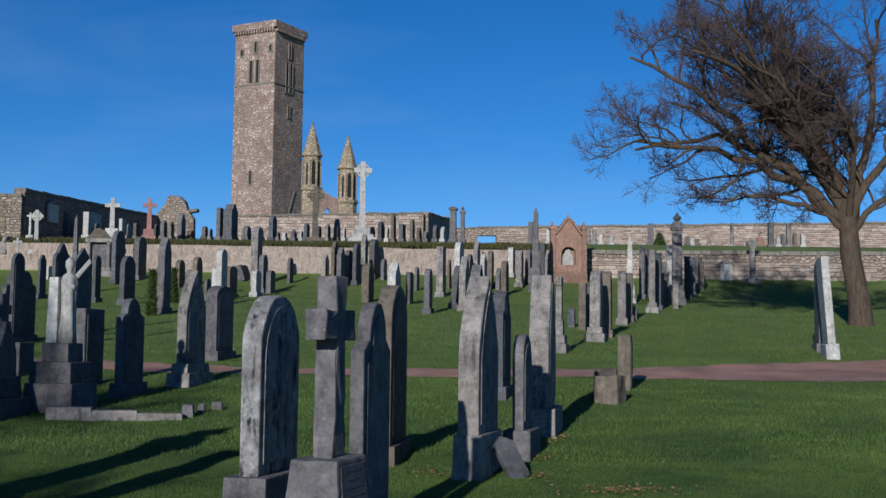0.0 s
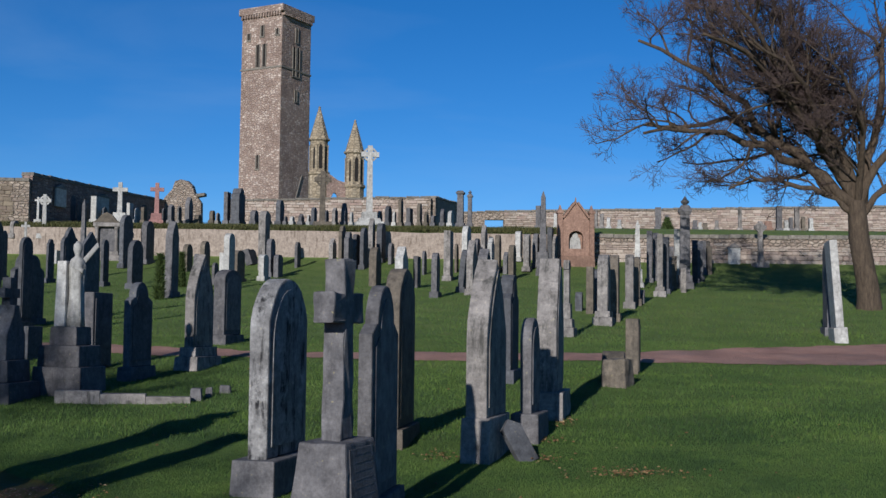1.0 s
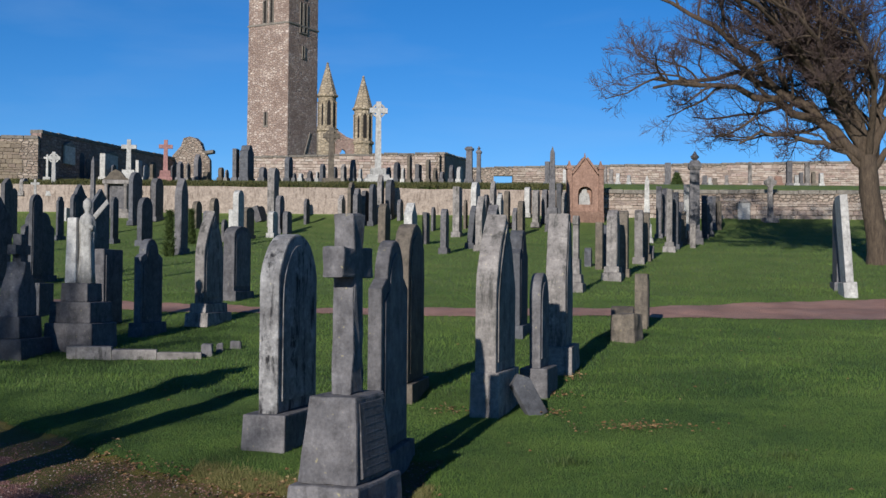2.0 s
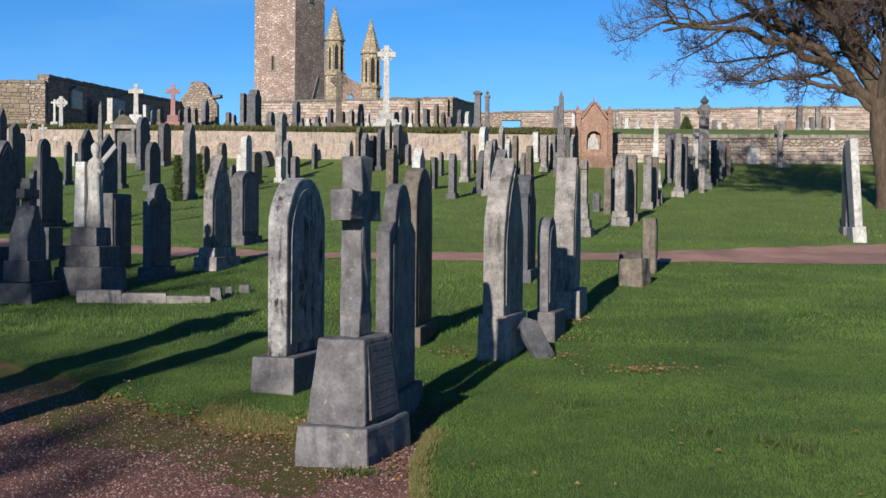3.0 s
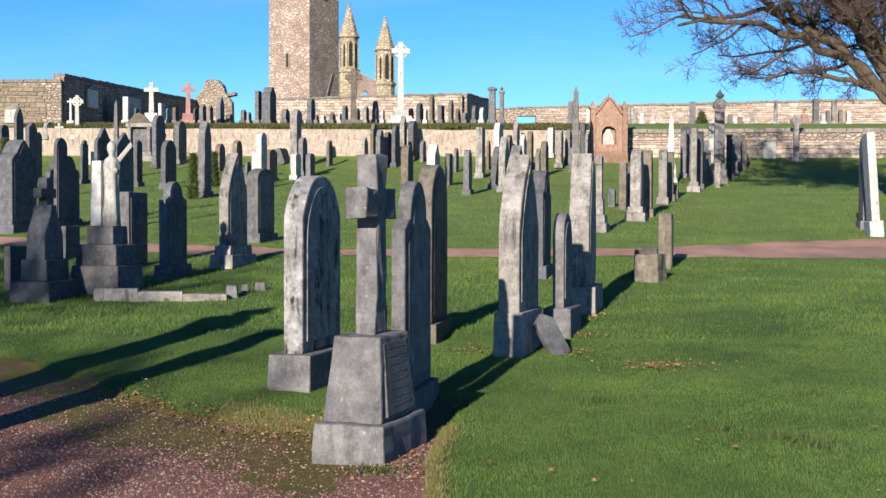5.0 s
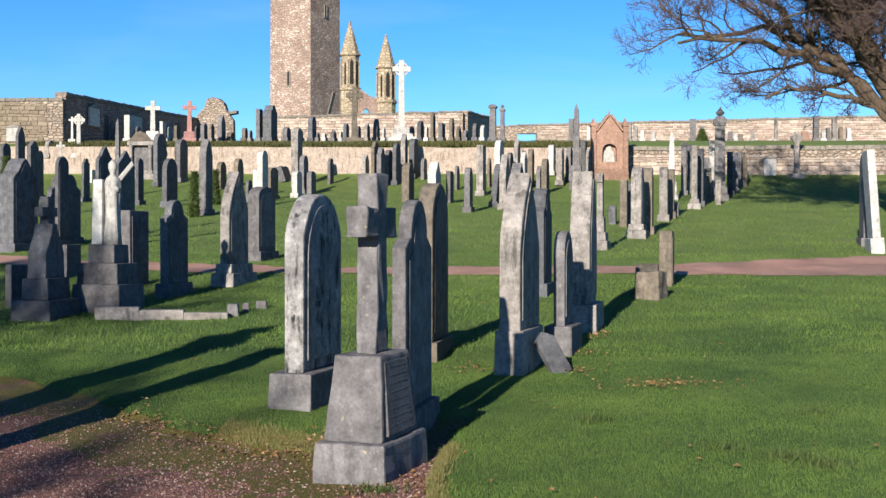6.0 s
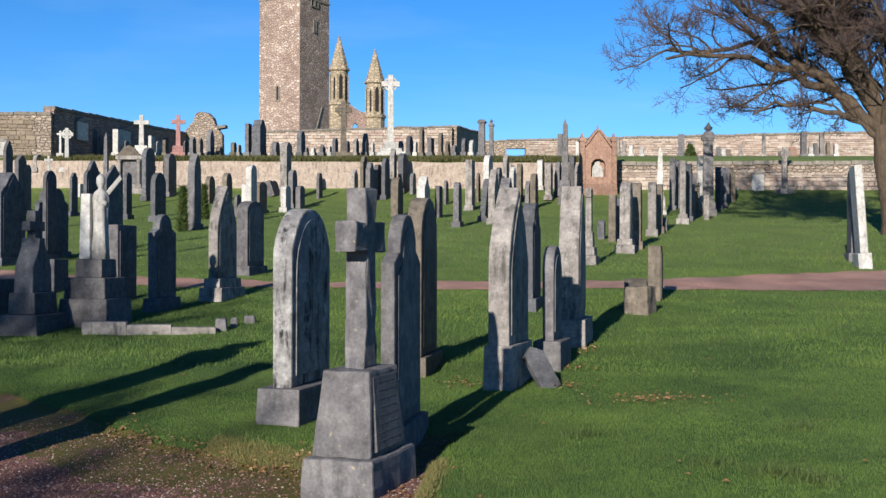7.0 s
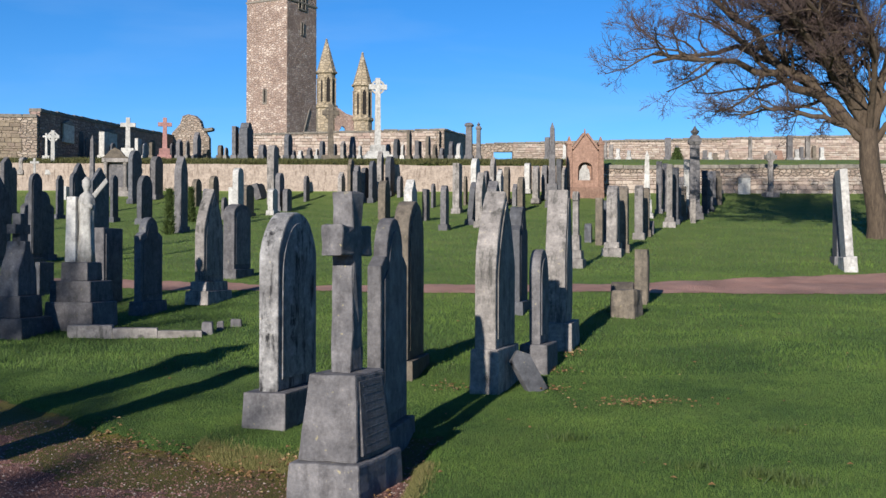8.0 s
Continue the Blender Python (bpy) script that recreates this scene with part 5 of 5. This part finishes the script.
scatter("dry_edge_grass", DRYGRASS, edge_points(), "dry straw-coloured grass along the cut edge", "grass", blade(0.04))


def shrub(x, y, z, w, h, n, label):
    rng = random.Random(int(abs(x) * 100))
    pts = []
    for _ in range(n):
        a, r, k = rng.uniform(0, 6.3), rng.random() ** 0.5, rng.random()
        wide = w * (1 - 0.75 * k ** 1.4) * (1 + 0.3 * noise.noise(Vector((a * 1.2, k * 4, x))))
        pts.append((math.cos(a) * r * wide, math.sin(a) * r * wide, k * h))
    verts, faces = [], []
    for p in pts:
        c, t = blade(0.12)(rng)
        f = len(verts)
        verts.extend((p[0] + q[0] * 1.8, p[1] + q[1] * 1.8, p[2] + q[2]) for q in c)
        faces.append((f, f + 1, f + 2))
    root = thing("shrub", pose(x, y, z), label, "shrub")
    me = bpy.data.meshes.new("foliage")
    me.from_pydata(verts, [], faces)
    me.materials.append(SHRUB)
    new("foliage", me).parent = root
    return root


shrub(-9.60, 38, 2.28, 0.15, 1.46, 3200, "small dark evergreen shrub among graves")
shrub(-10.30, 44, 2.86, 0.17, 1.29, 3200, "small dark evergreen shrub among graves")
shrub(-16.76, 40, 2.48, 0.31, 1.89, 3200, "small dark evergreen shrub among graves")
shrub(13.11, 70, 7.45, 0.34, 0.70, 3200, "small dark evergreen shrub among graves")


def bank_points():
    rng = random.Random(31)
    out = []
    for _ in range(26000):
        x, y = rng.uniform(-24, 6.5), rng.uniform(58.95, 60.4)
        out.append((x, y, 6.28 + 0.22 * math.sin(min((y - 58.95) / 0.9, 1) * math.pi / 2) + 0.08 * noise.noise(Vector((x * 0.9, y, 4.0)))))
    return out


BANKGRASS = blade_mat("rough_bank_grass", [(0.0, (0.035, 0.04, 0.012)), (0.6, (0.06, 0.065, 0.02)), (1.0, (0.11, 0.1, 0.035))])
scatter("bank_top_grass", BANKGRASS, bank_points(), "rough dark grass along the terrace wall", "grass", blade(0.2))


# ---- stones of the rubble walls, laid in courses ----
def block_mat(name, stops, moss):
    mat, tree, bsdf = shader(name, 0.93)
    geo = tree.nodes.new("ShaderNodeNewGeometry")
    info = tree.nodes.new("ShaderNodeObjectInfo")
    add = tree.nodes.new("ShaderNodeMath")
    add.operation = "ADD"
    tree.links.new(geo.outputs["Random Per Island"], add.inputs[0])
    tree.links.new(info.outputs["Random"], add.inputs[1])
    wrap = tree.nodes.new("ShaderNodeMath")
    wrap.operation = "FRACT"
    tree.links.new(add.outputs[0], wrap.inputs[0])
    col = ramp(tree, wrap.outputs[0], stops)
    grain = noise_tex(tree, geo.outputs["Position"], 7.0, 8.0, 0.75)
    col = mix(tree, "MULTIPLY", 0.8, col, ramp(tree, grain, [(0.25, (0.55,) * 3), (0.75, (1.35,) * 3)]))
    col = mix(tree, "MIX", ramp(tree, noise_tex(tree, geo.outputs["Position"], 0.5, 5.0, 0.7), [(0.5, (0, 0, 0)), (0.75, (0.6,) * 3)]), col, moss)
    tree.links.new(col, bsdf.inputs["Base Color"])
    bump(tree, bsdf, grain, 0.8, 0.04)
    return mat


BLOCKS = block_mat("wall_stones", [(0.0, (0.22, 0.172, 0.145)), (0.3, (0.33, 0.26, 0.21)), (0.55, (0.42, 0.355, 0.3)), (0.8, (0.3, 0.22, 0.185)), (1.0, (0.38, 0.33, 0.285))], (0.15, 0.125, 0.09))
PALEBLOCKS = block_mat("gate_stones", [(0.0, (0.22, 0.175, 0.15)), (0.3, (0.34, 0.275, 0.225)), (0.6, (0.4, 0.34, 0.285)), (1.0, (0.27, 0.205, 0.17))], (0.15, 0.12, 0.095))

MOSSBLOCKS = block_mat("mossy_wall_stones", [(0.0, (0.15, 0.12, 0.09)), (0.5, (0.22, 0.18, 0.13)), (1.0, (0.18, 0.14, 0.11))], (0.09, 0.085, 0.04))


def block_corners(w, h, out, rng):
    """One rough block: its back on the wall face, its front edges chamfered and uneven."""
    c = min(w, h) * 0.11
    j = lambda: rng.uniform(-0.012, 0.012)
    a = [(-w / 2, 0, 0), (w / 2, 0, 0), (w / 2, 0, h), (-w / 2, 0, h)]
    b = [(x + j(), -out * 0.55, z + j()) for x, y, z in a]
    d = [(-w / 2 + c + j(), -out + j(), c + j()), (w / 2 - c + j(), -out + j(), c + j()), (w / 2 - c + j(), -out + j(), h - c + j()), (-w / 2 + c + j(), -out + j(), h - c + j())]
    faces = []
    for i in range(4):
        k = (i + 1) % 4
        faces += [(i, k, 4 + k, 4 + i), (4 + i, 4 + k, 8 + k, 8 + i)]
    return a + b + d, faces + [(8, 9, 10, 11)]


def courses(length, z0, top, rng, w0=0.2, w1=0.6, h0=0.11, h1=0.26):
    """Course by course: middle x, foot z, width and height of each stone."""
    z = z0
    while True:
        h = rng.uniform(h0, h1)
        x = rng.uniform(0, 0.2)
        if z + h > top(0.0) + 0.6:
            return
        while x < length:
            w = rng.uniform(w0, w1)
            hh = h * rng.uniform(0.85, 1.0)
            if x + w < length and z + hh < top(x + w / 2):
                yield x + w / 2, z + rng.uniform(0, 0.012), w - 0.012, hh - 0.008
            x += w
        z += h


def lay_joined(root, length, z0, top, face, mat, seed):
    rng = random.Random(seed)
    verts, faces = [], []
    for x, z, w, h in courses(length, z0, top, rng):
        c, f = block_corners(w, h, rng.uniform(0.03, 0.07), rng)
        n = len(verts)
        verts.extend((x + a, face + b, z + q) for a, b, q in c)
        faces.extend(tuple(n + i for i in t) for t in f)
    me = bpy.data.meshes.new("stonework")
    me.from_pydata(verts, [], faces)
    me.materials.append(mat)
    ob = new("stonework", me)
    ob.parent = root
    ob["kind"] = "stuff"


def lay_single(root, length, z0, top, face, mat, seed, limit=300):
    rng = random.Random(seed)
    shapes = []
    for k in range(10):
        c, f = block_corners(0.44, 0.2, 0.05, rng)
        me = bpy.data.meshes.new("wall_stone")
        me.from_pydata(c, [], f)
        me.materials.append(mat)
        shapes.append(me)
    for i, (x, z, w, h) in enumerate(courses(length, z0, top, rng)):
        if i >= limit:
            return
        ob = new("wall_stone", rng.choice(shapes))
        ob.parent = root
        ob.matrix_basis = Matrix.Translation((x, face, z)) @ Matrix.Diagonal((w / 0.44, rng.uniform(0.6, 1.5), h / 0.2, 1))


lay_single(WALL_LOW, 16.0, 4.4, lambda x: 6.08, -0.25, PALEBLOCKS, 3)
lay_joined(WALL_EAST, 43.0, 7.9, lambda x: 9.36 + 1.1 * x / 43.0, -0.35, BLOCKS, 4)
lay_joined(WALL_FAR, 14.3, 8.0, lambda x: 10.1 + 0.4 * x / 14.3, -0.35, BLOCKS, 5)
lay_joined(WALL_FRONT, 8.7, 5.9, lambda x: 8.76 + 0.2 * x / 8.7, -0.3, MOSSBLOCKS, 6)
